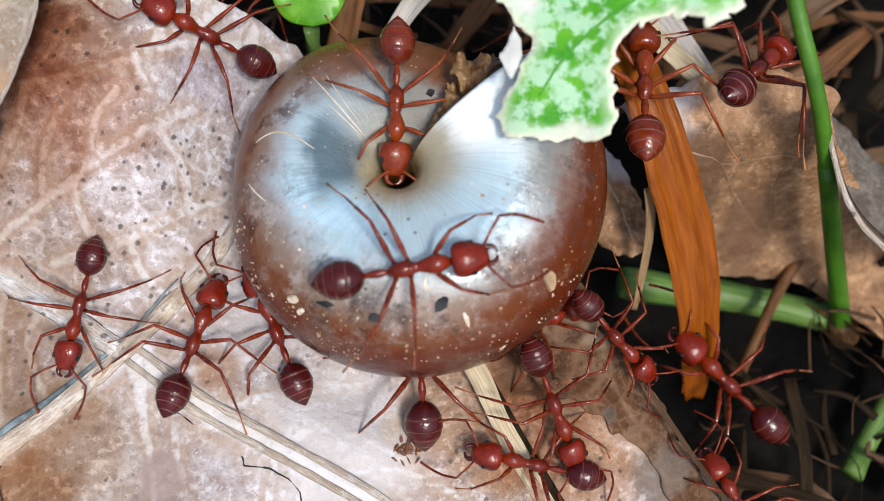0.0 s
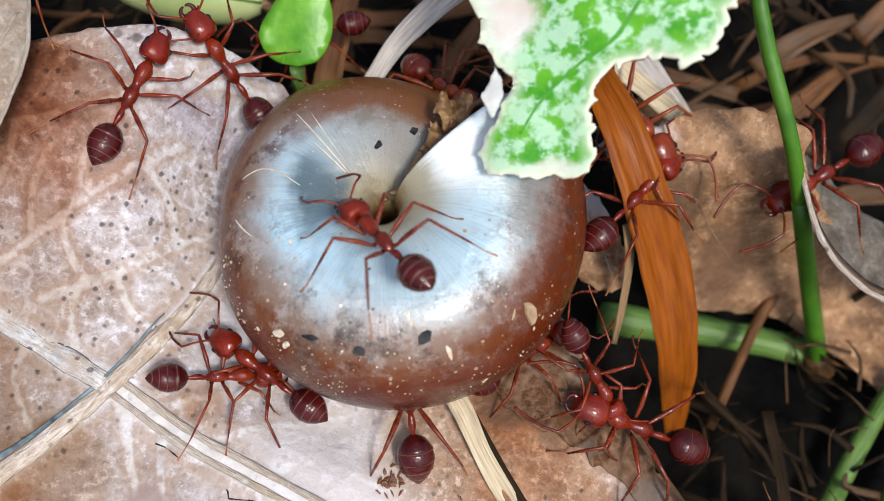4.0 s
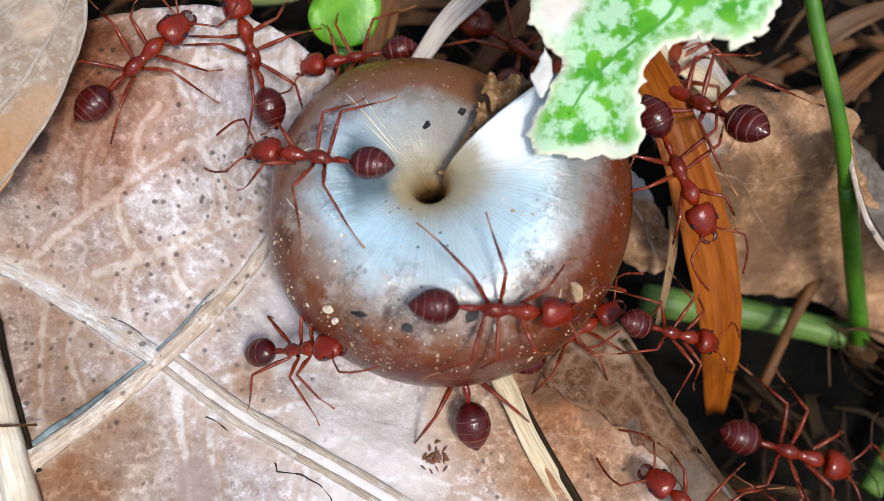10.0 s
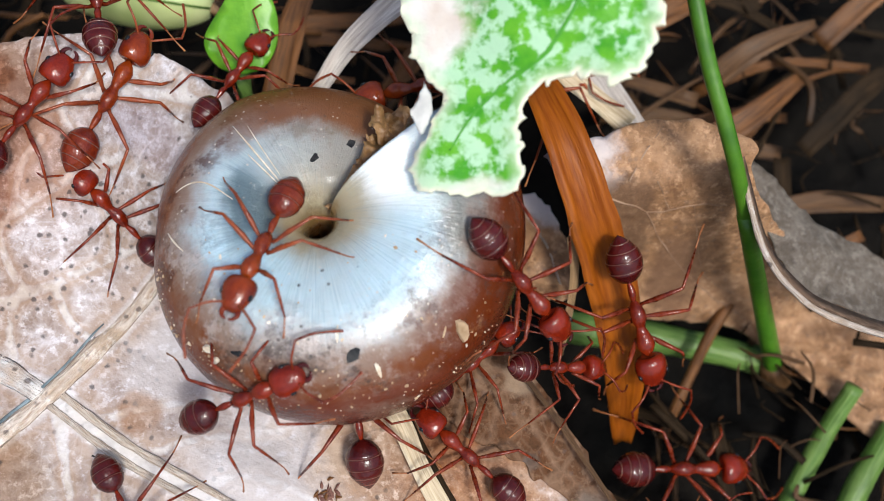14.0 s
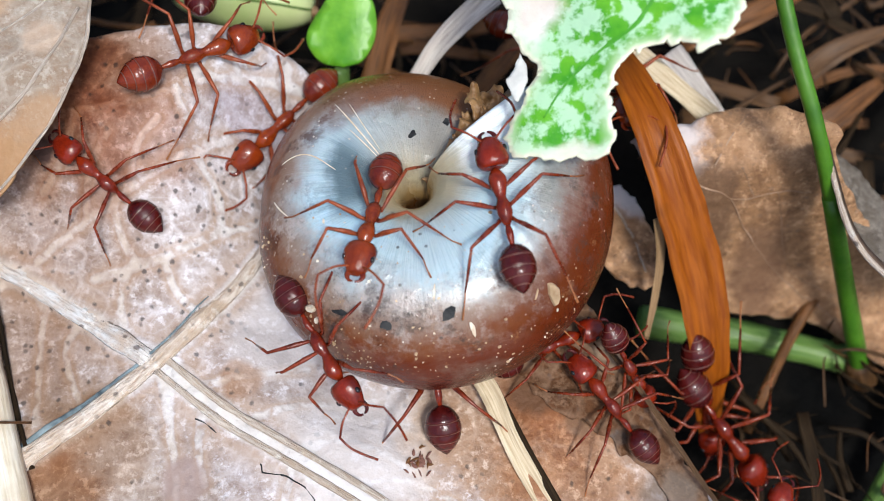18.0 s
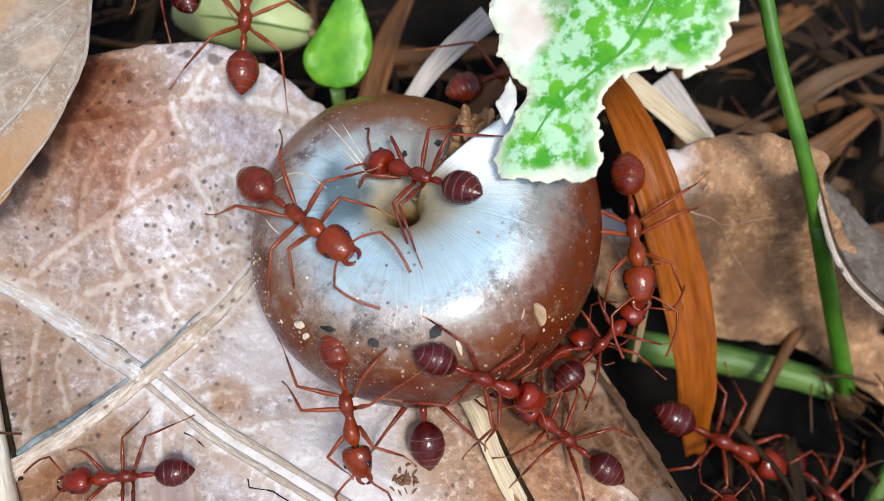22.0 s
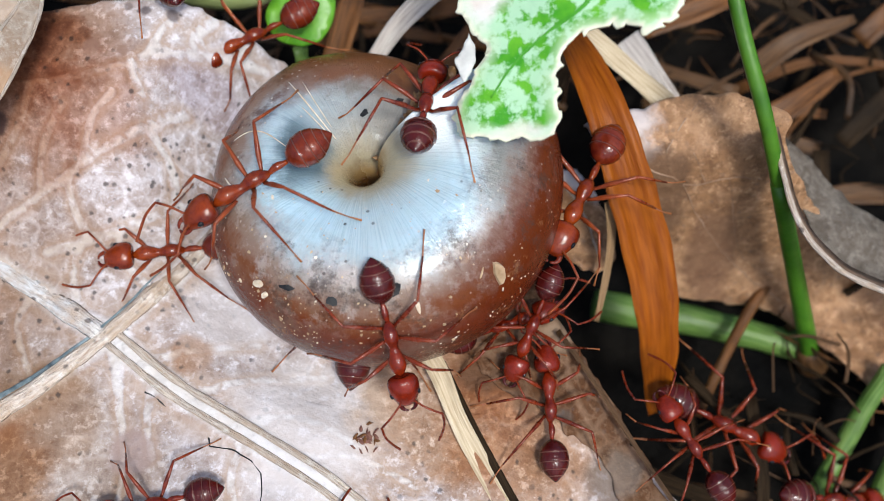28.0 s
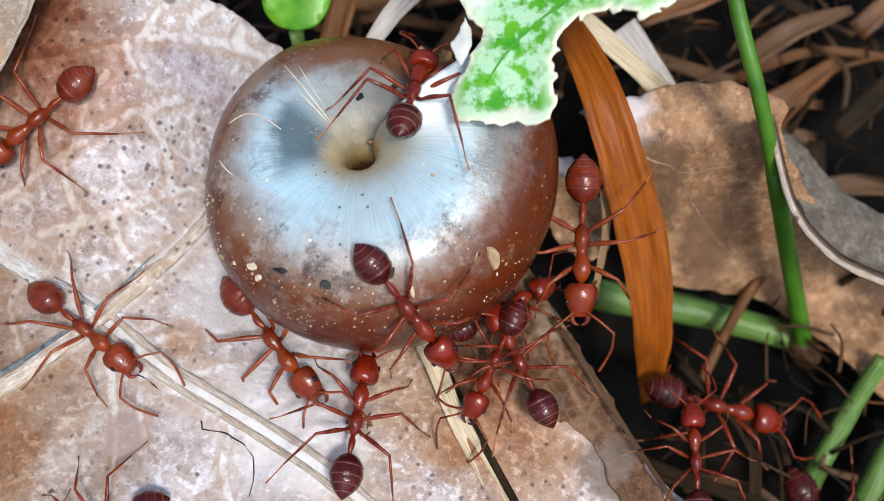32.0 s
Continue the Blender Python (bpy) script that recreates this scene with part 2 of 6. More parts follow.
def vein_material(name, low, high, worn):
    m = Mat(name, 0.62, Specular_IOR_Level=0.25)
    fibre = m.noise(1.0, 4.0, vector=m.node("ShaderNodeMapping", 0, Vector=m.co.outputs["UV"], Scale=(14.0, 0.9, 1.0)))
    c = m.mix(m.ramp(fibre, [(0.35, 0.0), (0.6, 1.0)]), low, high)
    c = m.mix(m.ramp(m.noise(330.0, 5.0, 0.7), [(0.48, 0.0), (0.62, 0.8)]), c, worn)
    c = m.mix(m.ramp(m.noise(800.0, 5.0, 0.75), [(0.56, 0.0), (0.68, 0.8)]), c, (0.82, 0.77, 0.71))
    far = m.math("ADD", m.voronoi(1100.0), m.math("MULTIPLY", m.math("SUBTRACT", m.noise(2400.0, 3.0), 0.5), 0.3))
    c = m.mix(m.math("MULTIPLY", m.ramp(far, [(0.14, 0.8), (0.22, 0.0)]), m.ramp(m.noise(200.0), [(0.48, 0.0), (0.55, 1.0)])), c, (0.12, 0.09, 0.08))
    m.set("Base Color", c)
    m.bump(m.math("ADD", fibre, m.noise(900.0, 4.0)), 0.00025)
    return m.m


MAT["vein"] = vein_material("leaf_vein", (0.46, 0.34, 0.25), (0.68, 0.59, 0.51), (0.47, 0.35, 0.25))
MAT["vein_pale"] = vein_material("leaf_vein_pale", (0.44, 0.38, 0.34), (0.62, 0.61, 0.61), (0.46, 0.35, 0.27))


def straw(name, a, b, dark, rough=0.5, gloss=0.3):
    """Dry stem or blade with fibres along its length."""
    m = Mat(name, rough, Specular_IOR_Level=gloss)
    v = m.node("ShaderNodeMapping", 0, Vector=m.co.outputs["UV"])
    m.last.inputs["Scale"].default_value = (26.0, 0.35, 1.0)
    fib = m.noise(1.0, 4.0, vector=v)
    c = m.mix(m.ramp(fib, [(0.35, 0.0), (0.65, 1.0)]), a, b)
    c = m.mix(m.ramp(m.noise(180.0, 4.0), [(0.52, 0.0), (0.72, 0.75)]), c, dark)
    m.set("Base Color", c)
    m.bump(fib, 0.00008)
    return m.m


MAT["straw"] = straw("pale_straw", (0.44, 0.33, 0.20), (0.68, 0.57, 0.40), (0.19, 0.115, 0.06))
MAT["straw_tan"] = straw("tan_straw", (0.20, 0.115, 0.05), (0.36, 0.23, 0.12), (0.10, 0.05, 0.025))
MAT["cream"] = straw("cream_stalk", (0.66, 0.57, 0.42), (0.88, 0.82, 0.70), (0.42, 0.30, 0.18))
MAT["straw_brown"] = straw("brown_straw", (0.052, 0.024, 0.009), (0.13, 0.064, 0.024), (0.02, 0.011, 0.006))
# straw darkened in its colour to imitate shade low in the litter
MAT["straw_shaded"] = straw("shaded_straw", (0.016, 0.011, 0.007), (0.042, 0.026, 0.014), (0.008, 0.007, 0.006), gloss=0.03)
MAT["straw_amber"] = straw("amber_straw", (0.065, 0.025, 0.006), (0.19, 0.076, 0.020), (0.02, 0.010, 0.005))
MAT["blade"] = straw("amber_blade", (0.19, 0.043, 0.002), (0.29, 0.078, 0.004), (0.04, 0.010, 0.002), rough=0.42, gloss=0.15)
MAT["bark"] = straw("grey_fibre", (0.40, 0.34, 0.30), (0.72, 0.66, 0.60), (0.16, 0.12, 0.1), rough=0.8)
MAT["stalk"] = straw("pale_green_stalk", (0.075, 0.155, 0.024), (0.15, 0.24, 0.06), (0.035, 0.07, 0.014), rough=0.4)


def plain(name, c1, c2, rough, scale=400.0, bump=0.00006, **more):
    m = Mat(name, rough, **more)
    m.set("Base Color", m.mix(m.ramp(m.noise(scale, 4.0), [(0.35, 0.0), (0.65, 1.0)]), c1, c2))
    m.bump(m.noise(scale * 3, 4.0), bump)
    return m.m


MAT["young"] = plain("young_leaf_green", (0.065, 0.25, 0.008), (0.17, 0.40, 0.025), 0.4, 500.0)
MAT["stem"] = plain("green_stem", (0.040, 0.130, 0.006), (0.072, 0.19, 0.010), 0.45, 500.0)
MAT["bleached"] = plain("bleached_tissue", (0.48, 0.47, 0.44), (0.66, 0.65, 0.61), 0.6, 900.0)
MAT["green_vein"] = plain("green_midrib", (0.045, 0.26, 0.006), (0.10, 0.36, 0.03), 0.4, 600.0)
MAT["pod"] = plain("pale_green_pod", (0.36, 0.45, 0.16), (0.52, 0.56, 0.28), 0.4, 150.0)
# near black, as the shade deep in the litter is put into this colour
MAT["soil"] = plain("shaded_soil", (0.005, 0.005, 0.005), (0.013, 0.011, 0.009), 0.95, 120.0, 0.001, Specular_IOR_Level=0.0)
MAT["flake"] = plain("bark_flake", (0.30, 0.19, 0.10), (0.54, 0.39, 0.24), 0.7, 900.0)
MAT["crumb"] = plain("pale_crumb", (0.55, 0.42, 0.28), (0.85, 0.78, 0.66), 0.8, 1500.0)
MAT["speck"] = plain("dark_speck", (0.012, 0.013, 0.016), (0.05, 0.05, 0.05), 0.85, 1500.0, Specular_IOR_Level=0.1)
# colour of the painted shadow beside the midrib
MAT["groove"] = plain("groove_shadow_grey", (0.03, 0.045, 0.055), (0.22, 0.28, 0.30), 0.8, 900.0)
MAT["bit"] = plain("dry_red_bit", (0.10, 0.035, 0.025), (0.22, 0.10, 0.07), 0.7, 900.0)
MAT["vein_brown"] = plain("brown_vein", (0.20, 0.11, 0.06), (0.36, 0.24, 0.16), 0.7, 500.0)
MAT["membrane"] = plain("dried_membrane", (0.12, 0.05, 0.015), (0.32, 0.18, 0.07), 0.4, 600.0, 0.0002)


def green_leaf_material():
    """Green blade, powdered with pale mint patches, bleached towards its damaged ends and along the margin."""
    m = Mat("green_leaf", 0.42)
    n1 = m.noise(1150.0, 5.0, 0.62)
    white = m.ramp(m.math("ADD", m.math("MULTIPLY", n1, 0.75), m.math("MULTIPLY", m.noise(420.0, 3.0), 0.4)), [(0.55, 0.0), (0.59, 0.55), (0.63, 1.0)])
    c = m.mix(m.ramp(m.noise(700.0, 3.0), [(0.35, 0.0), (0.65, 1.0)]), (0.05, 0.29, 0.005), (0.13, 0.42, 0.012))
    c = m.mix(m.math("MULTIPLY", white, 0.85), c, (0.48, 0.71, 0.48))
    m.node("ShaderNodeSeparateXYZ", 0, Vector=m.co.outputs["UV"])
    end, rim = m.last.outputs[0], m.last.outputs[1]
    bleach = m.math("ADD", end, m.math("MULTIPLY", m.math("SUBTRACT", m.noise(330.0, 5.0, 0.65), 0.5), 0.8))
    c = m.mix(m.ramp(bleach, [(0.40, 1.0), (0.62, 0.0)]), c, m.mix(m.ramp(m.noise(240.0, 3.0), [(0.45, 0.0), (0.65, 1.0)]), (0.72, 0.69, 0.64), (0.60, 0.46, 0.36)))
    c = m.mix(m.ramp(m.math("ADD", rim, m.math("MULTIPLY", m.math("SUBTRACT", m.noise(500.0, 4.0), 0.5), 0.8)), [(0.15, 0.7), (0.75, 0.0)]), c, (0.60, 0.74, 0.50))
    c = m.mix(m.ramp(m.math("ADD", rim, m.math("MULTIPLY", m.math("SUBTRACT", n1, 0.5), 0.3)), [(0.05, 0.95), (0.14, 0.5), (0.26, 0.0)]), c, (0.76, 0.74, 0.56))
    m.set("Base Color", c)
    m.bump(m.math("ADD", n1, m.noise(1500.0, 3.0)), 0.00007)
    return m.m


MAT["green"] = green_leaf_material()


def shell_material():
    """Amber shell with a milky band along the crest of the whorl, tinted with a painted sky reflection; fine growth
    lines run across it.
    """
    m = Mat("snail_shell", 0.16, Specular_IOR_Level=0.55)
    m.node("ShaderNodeSeparateXYZ", 0, Vector=m.co.outputs["UV"])
    u, v = m.last.outputs[0], m.last.outputs[1]
    strip = m.node("ShaderNodeCombineXYZ", 0, X=m.math("MULTIPLY", u, 330.0), Y=m.math("MULTIPLY", v, 2.5), Z=0.0)
    line = m.noise(1.0, 4.0, 0.7, vector=strip)
    broad = m.noise(1.0, 2.0, vector=m.node("ShaderNodeCombineXYZ", 0, X=m.math("MULTIPLY", u, 34.0), Y=v, Z=5.0))
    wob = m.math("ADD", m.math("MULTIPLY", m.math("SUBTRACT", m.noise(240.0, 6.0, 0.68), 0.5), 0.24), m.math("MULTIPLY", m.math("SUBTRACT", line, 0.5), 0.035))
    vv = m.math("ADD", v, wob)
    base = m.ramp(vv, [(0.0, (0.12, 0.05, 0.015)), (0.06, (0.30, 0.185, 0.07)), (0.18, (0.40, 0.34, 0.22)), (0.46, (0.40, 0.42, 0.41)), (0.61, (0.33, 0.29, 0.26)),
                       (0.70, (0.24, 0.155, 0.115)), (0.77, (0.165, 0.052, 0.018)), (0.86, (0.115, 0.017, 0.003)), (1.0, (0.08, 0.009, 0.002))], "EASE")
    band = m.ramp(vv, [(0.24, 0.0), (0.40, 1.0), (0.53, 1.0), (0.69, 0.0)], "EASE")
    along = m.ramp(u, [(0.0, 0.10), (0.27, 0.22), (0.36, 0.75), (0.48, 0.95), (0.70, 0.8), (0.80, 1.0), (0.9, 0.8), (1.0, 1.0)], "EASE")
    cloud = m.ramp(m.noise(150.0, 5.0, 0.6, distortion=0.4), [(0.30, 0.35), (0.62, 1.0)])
    # milky shell and the sky's bluish reflection, both put into the colour
    milk_sheen = m.math("MULTIPLY", m.math("MULTIPLY", band, along), cloud)
    m.set("Metallic", m.math("MULTIPLY", milk_sheen, 0.15))
    c = m.mix(milk_sheen, base, (0.53, 0.735, 0.84))
    streak = m.math("MULTIPLY", m.ramp(line, [(0.36, 1.0), (0.52, 0.0)]), m.ramp(v, [(0.14, 0.0), (0.3, 1.0), (0.50, 1.0), (0.60, 0.0)]))
    c = m.mix(m.math("MULTIPLY", streak, 0.34), c, (0.15, 0.25, 0.30))
    c = m.mix(m.math("MULTIPLY", m.ramp(m.noise(260.0, 5.0, 0.7), [(0.52, 0.0), (0.70, 0.5)]), m.ramp(v, [(0.3, 0.1), (0.65, 1.0)])), c, (0.20, 0.15, 0.11))
    c = m.mix(m.math("MULTIPLY", m.math("MULTIPLY", m.ramp(line, [(0.55, 0.0), (0.72, 1.0)]), m.ramp(broad, [(0.45, 0.0), (0.6, 1.0)])), m.ramp(v, [(0.1, 0.0), (0.3, 0.35), (0.62, 0.35), (0.7, 0.0)])), c, (0.80, 0.88, 0.92))
    # a dark slaty patch beside the hub, mottling over the old whorl and dirt towards the rim
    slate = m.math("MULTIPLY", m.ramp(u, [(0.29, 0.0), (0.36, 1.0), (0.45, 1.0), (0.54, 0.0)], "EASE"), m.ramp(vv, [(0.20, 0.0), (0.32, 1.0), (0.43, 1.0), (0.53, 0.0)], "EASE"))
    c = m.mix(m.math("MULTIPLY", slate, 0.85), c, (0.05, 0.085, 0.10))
    sand = m.math("MULTIPLY", m.ramp(u, [(0.33, 0.0), (0.46, 0.8), (0.60, 0.6), (0.72, 0.0)], "EASE"), m.ramp(vv, [(0.06, 0.7), (0.18, 1.0), (0.31, 0.0)], "EASE"))
    c = m.mix(sand, c, (0.46, 0.35, 0.19))
    smoky = m.math("MULTIPLY", m.ramp(u, [(0.80, 0.0), (0.87, 1.0), (0.93, 0.6), (0.99, 0.0)], "EASE"), m.ramp(vv, [(0.52, 0.0), (0.60, 0.8), (0.70, 0.0)], "EASE"))
    c = m.mix(smoky, c, (0.14, 0.14, 0.12))
    old = m.math("MULTIPLY", m.ramp(u, [(0.20, 1.0), (0.32, 0.0)]), m.ramp(m.noise(420.0, 5.0, 0.7), [(0.47, 0.0), (0.60, 0.85)]))
    c = m.mix(old, c, (0.12, 0.085, 0.055))
    c = m.mix(m.math("MULTIPLY", m.ramp(u, [(0.16, 0.75), (0.34, 0.0)]), m.ramp(v, [(0.15, 0.0), (0.35, 1.0)])), c, (0.22, 0.185, 0.15))
    # the lip is whitened in colour as a painted highlight
    lip = m.math("MULTIPLY", m.ramp(u, [(0.86, 0.0), (0.95, 0.9)], "EASE"), m.ramp(vv, [(0.22, 0.0), (0.36, 1.0), (0.50, 1.0), (0.62, 0.0)], "EASE"))
    c = m.mix(m.math("MULTIPLY", lip, m.ramp(line, [(0.3, 0.55), (0.55, 1.0)])), c, (0.93, 0.94, 0.93))
    cloudy = m.math("MULTIPLY", m.ramp(v, [(0.52, 0.0), (0.62, 1.0), (0.8, 0.5), (0.9, 0.0)]), m.math("MULTIPLY", m.ramp(m.noise(190.0, 6.0, 0.7, distortion=0.5), [(0.46, 0.0), (0.60, 0.85)]), m.ramp(u, [(0.68, 1.0), (0.82, 0.3)])))
    c = m.mix(m.math("MULTIPLY", cloudy, 0.75), c, (0.27, 0.19, 0.15))
    c = m.mix(m.math("MULTIPLY", m.ramp(v, [(0.5, 0.0), (0.62, 1.0)]), m.ramp(m.noise(330.0, 5.0, 0.7), [(0.54, 0.0), (0.64, 0.8)])), c, (0.06, 0.013, 0.004))
    young = m.math("MULTIPLY", m.ramp(u, [(0.70, 0.0), (0.84, 1.0)], "EASE"), m.ramp(vv, [(0.62, 0.0), (0.74, 0.85)], "EASE"))
    c = m.mix(young, c, (0.10, 0.017, 0.004))
    dirt = m.math("MULTIPLY", m.ramp(v, [(0.5, 0.0), (0.75, 1.0)]), m.ramp(m.noise(700.0, 5.0, 0.75), [(0.60, 0.0), (0.72, 0.6)]))
    c = m.mix(dirt, c, (0.34, 0.17, 0.07))
    rim = m.math("MULTIPLY", m.ramp(u, [(0.25, 1.0), (0.36, 0.0)]), m.ramp(vv, [(0.47, 0.0), (0.57, 0.95)], "EASE"))
    c = m.mix(rim, c, (0.165, 0.058, 0.016))
    smear = m.math("MULTIPLY", m.ramp(m.noise(760.0, 6.0, 0.72), [(0.50, 0.0), (0.62, 0.75)]), m.ramp(v, [(0.45, 0.0), (0.60, 1.0), (0.76, 0.7), (0.86, 0.0)]))
    c = m.mix(m.math("MULTIPLY", smear, m.ramp(u, [(0.38, 0.0), (0.48, 0.9), (0.70, 0.8), (0.82, 0.2)])), c, (0.46, 0.40, 0.37))
    grime = m.math("MULTIPLY", m.ramp(m.noise(400.0, 6.0, 0.75), [(0.53, 0.0), (0.63, 0.8)]), m.ramp(v, [(0.46, 0.0), (0.58, 1.0), (0.80, 0.8), (0.9, 0.3)]))
    c = m.mix(m.math("MULTIPLY", grime, m.ramp(u, [(0.38, 0.0), (0.48, 1.0)])), c, (0.055, 0.040, 0.032))
    # fine pale dust, thicker towards the rim, and tiny dark pits
    far = m.math("ADD", m.voronoi(2300.0), m.math("MULTIPLY", m.noise(5000.0, 2.0), 0.25))
    dust = m.math("MULTIPLY", m.ramp(far, [(0.22, 1.0), (0.29, 0.0)]), m.math("MULTIPLY", m.ramp(m.noise(330.0, 4.0, 0.7), [(0.46, 0.0), (0.58, 1.0)]), m.ramp(v, [(0.2, 0.25), (0.62, 1.0), (0.85, 0.5)])))
    c = m.mix(m.math("MULTIPLY", dust, 0.8), c, (0.62, 0.53, 0.44))
    pits = m.math("MULTIPLY", m.ramp(m.voronoi(1500.0), [(0.10, 1.0), (0.17, 0.0)]), m.ramp(m.noise(190.0, 4.0), [(0.50, 0.0), (0.60, 0.8)]))
    c = m.mix(pits, c, (0.05, 0.04, 0.035))
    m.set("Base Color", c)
    m.set("Roughness", m.math("ADD", m.ramp(m.noise(450.0, 4.0, 0.7), [(0.3, 0.07), (0.7, 0.26)]), m.ramp(u, [(0.14, 0.3), (0.3, 0.0)])))
    m.set("Coat Weight", m.math("MULTIPLY", m.ramp(v, [(0.55, 0.6), (0.72, 0.08)]), m.ramp(u, [(0.14, 0.05), (0.3, 1.0)])))
    m.set("Specular IOR Level", m.math("MULTIPLY", m.ramp(v, [(0.55, 0.8), (0.72, 0.22)]), m.ramp(u, [(0.14, 0.4), (0.3, 1.0)])))
    m.set("Coat Roughness", m.ramp(m.noise(800.0, 3.0), [(0.3, 0.05), (0.7, 0.22)]))
    m.set("Subsurface Weight", 0.15)
    m.set("Subsurface Radius", (0.0012, 0.0006, 0.0004))
    m.set("Subsurface Scale", 1.0)
    m.bump(m.math("ADD", m.math("MULTIPLY", line, 0.35), m.math("ADD", m.noise(900.0, 4.0), m.math("MULTIPLY", m.noise(3200.0, 4.0, 0.7), 0.5))), 0.00013, 0.8)
    return m.m


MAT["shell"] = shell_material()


def ant_material(name, c1, c2, rough):
    m = Mat(name, rough, Specular_IOR_Level=0.32, Coat_Weight=0.22, Coat_Roughness=0.06)
    m.set("Base Color", m.mix(m.ramp(m.noise(700.0, 5.0, 0.7), [(0.38, 0.0), (0.62, 1.0)]), c1, c2))
    m.set("Roughness", m.ramp(m.noise(2500.0, 3.0), [(0.3, rough * 0.7), (0.7, rough * 1.5)]))
    m.bump(m.math("ADD", m.noise(5000.0, 3.0), m.noise(1500.0, 3.0)), 0.00004)
    return m.m


MAT["ant_head"] = ant_material("ant_red", (0.0819, 0.0054, 0.0021), (0.2020, 0.0153, 0.0035), 0.15)
MAT["ant_body"] = ant_material("ant_body_red", (0.0819, 0.0063, 0.0021), (0.1966, 0.0179, 0.0035), 0.17)
MAT["ant_gaster"] = ant_material("ant_gaster_maroon", (0.0333, 0.0026, 0.0032), (0.0707, 0.0062, 0.0048), 0.16)
MAT["ant_leg"] = ant_material("ant_leg_amber", (0.0797, 0.0084, 0.0031), (0.2019, 0.0299, 0.0077), 0.24)
MAT["ant_band"] = ant_material("ant_band_pale", (0.0553, 0.0143, 0.0104), (0.1300, 0.0488, 0.0325), 0.35)
MAT["amber_head"] = ant_material("ant_amber", (0.0956, 0.0087, 0.0023), (0.2231, 0.0313, 0.0046), 0.15)
MAT["amber_body"] = ant_material("ant_body_amber", (0.1063, 0.0107, 0.0023), (0.2338, 0.0352, 0.0046), 0.17)
MAT["amber_gaster"] = ant_material("ant_gaster_brown", (0.0800, 0.0070, 0.0040), (0.1700, 0.0229, 0.0056), 0.16)
MAT["amber_leg"] = ant_material("ant_leg_orange", (0.1350, 0.0198, 0.0054), (0.2610, 0.0540, 0.0135), 0.3)
MAT["limb_tip"] = ant_material("ant_shin_tan", (0.20, 0.050, 0.014), (0.40, 0.155, 0.055), 0.35)
MAT["eye"] = ant_material("ant_eye", (0.006, 0.006, 0.008), (0.012, 0.012, 0.014), 0.12)


# ---------------------------------------------------------------- helpers
def mesh_of(name, bm, material, smooth=True):
    me = bpy.data.meshes.new(name)
    bmesh.ops.recalc_face_normals(bm, faces=bm.faces)
    bm.to_mesh(me)
    bm.free()
    me.materials.append(material)
    if smooth:
        me.shade_smooth()
    return me


def part(name, bm, material, parent=None, label="", smooth=True):
    ob = new(name, bm if isinstance(bm, bpy.types.Mesh) else mesh_of(name, bm, material, smooth))
    if parent:
        ob.parent = parent
    return tagged(ob, label)


def smoothed(points, steps=8):
    """Catmull-Rom curve through points."""
    p = [Vector(q) for q in points]
    p = [p[0] * 2 - p[1]] + p + [p[-1] * 2 - p[-2]]
    out = []
    for a, b, c, d in zip(p, p[1:], p[2:], p[3:]):
        for i in range(steps):
            t = i / steps
            out.append(0.5 * (2 * b + (c - a) * t + (2 * a - 5 * b + 4 * c - d) * t * t + (3 * b - a - 3 * c + d) * t ** 3))
    out.append(p[-2])
    return out


def tube(points, radii, sides=8, flat=1.0, bm=None, cap=True, up=(0.13, 0.1, 1)):
    """A tube round a polyline, radii one per point; flat squeezes it across its upward side."""
    bm = bm or bmesh.new()
    rings = []
    pts = [Vector(p) for p in points]
    for i, p in enumerate(pts):
        d = (pts[min(i + 1, len(pts) - 1)] - pts[max(i - 1, 0)]).normalized()
        side = d.cross(Vector(up)).normalized()
        top = side.cross(d).normalized()
        r = radii[i]
        rings.append([bm.verts.new(p + side * (r * math.cos(a)) + top * (r * flat * math.sin(a))) for a in (2 * math.pi * k / sides for k in range(sides))])
    uv = bm.loops.layers.uv.verify()
    along = [0.0]
    for p, q in zip(pts, pts[1:]):
        along.append(along[-1] + (q - p).length / MM)
    for i, (a, b) in enumerate(zip(rings, rings[1:])):
        for k in range(sides):
            f = bm.faces.new((a[k], a[(k + 1) % sides], b[(k + 1) % sides], b[k]))
            for l, (du, dv) in zip(f.loops, ((0, 0), (1, 0), (1, 1), (0, 1))):
                l[uv].uv = ((k + du) / sides, along[i + dv])
    if cap:
        bm.faces.new(rings[0][::-1])
        bm.faces.new(rings[-1])
    return bm


def taper(n, a, b, belly=0.0):
    return [(a + (b - a) * i / (n - 1)) + belly * math.sin(math.pi * i / (n - 1)) for i in range(n)]


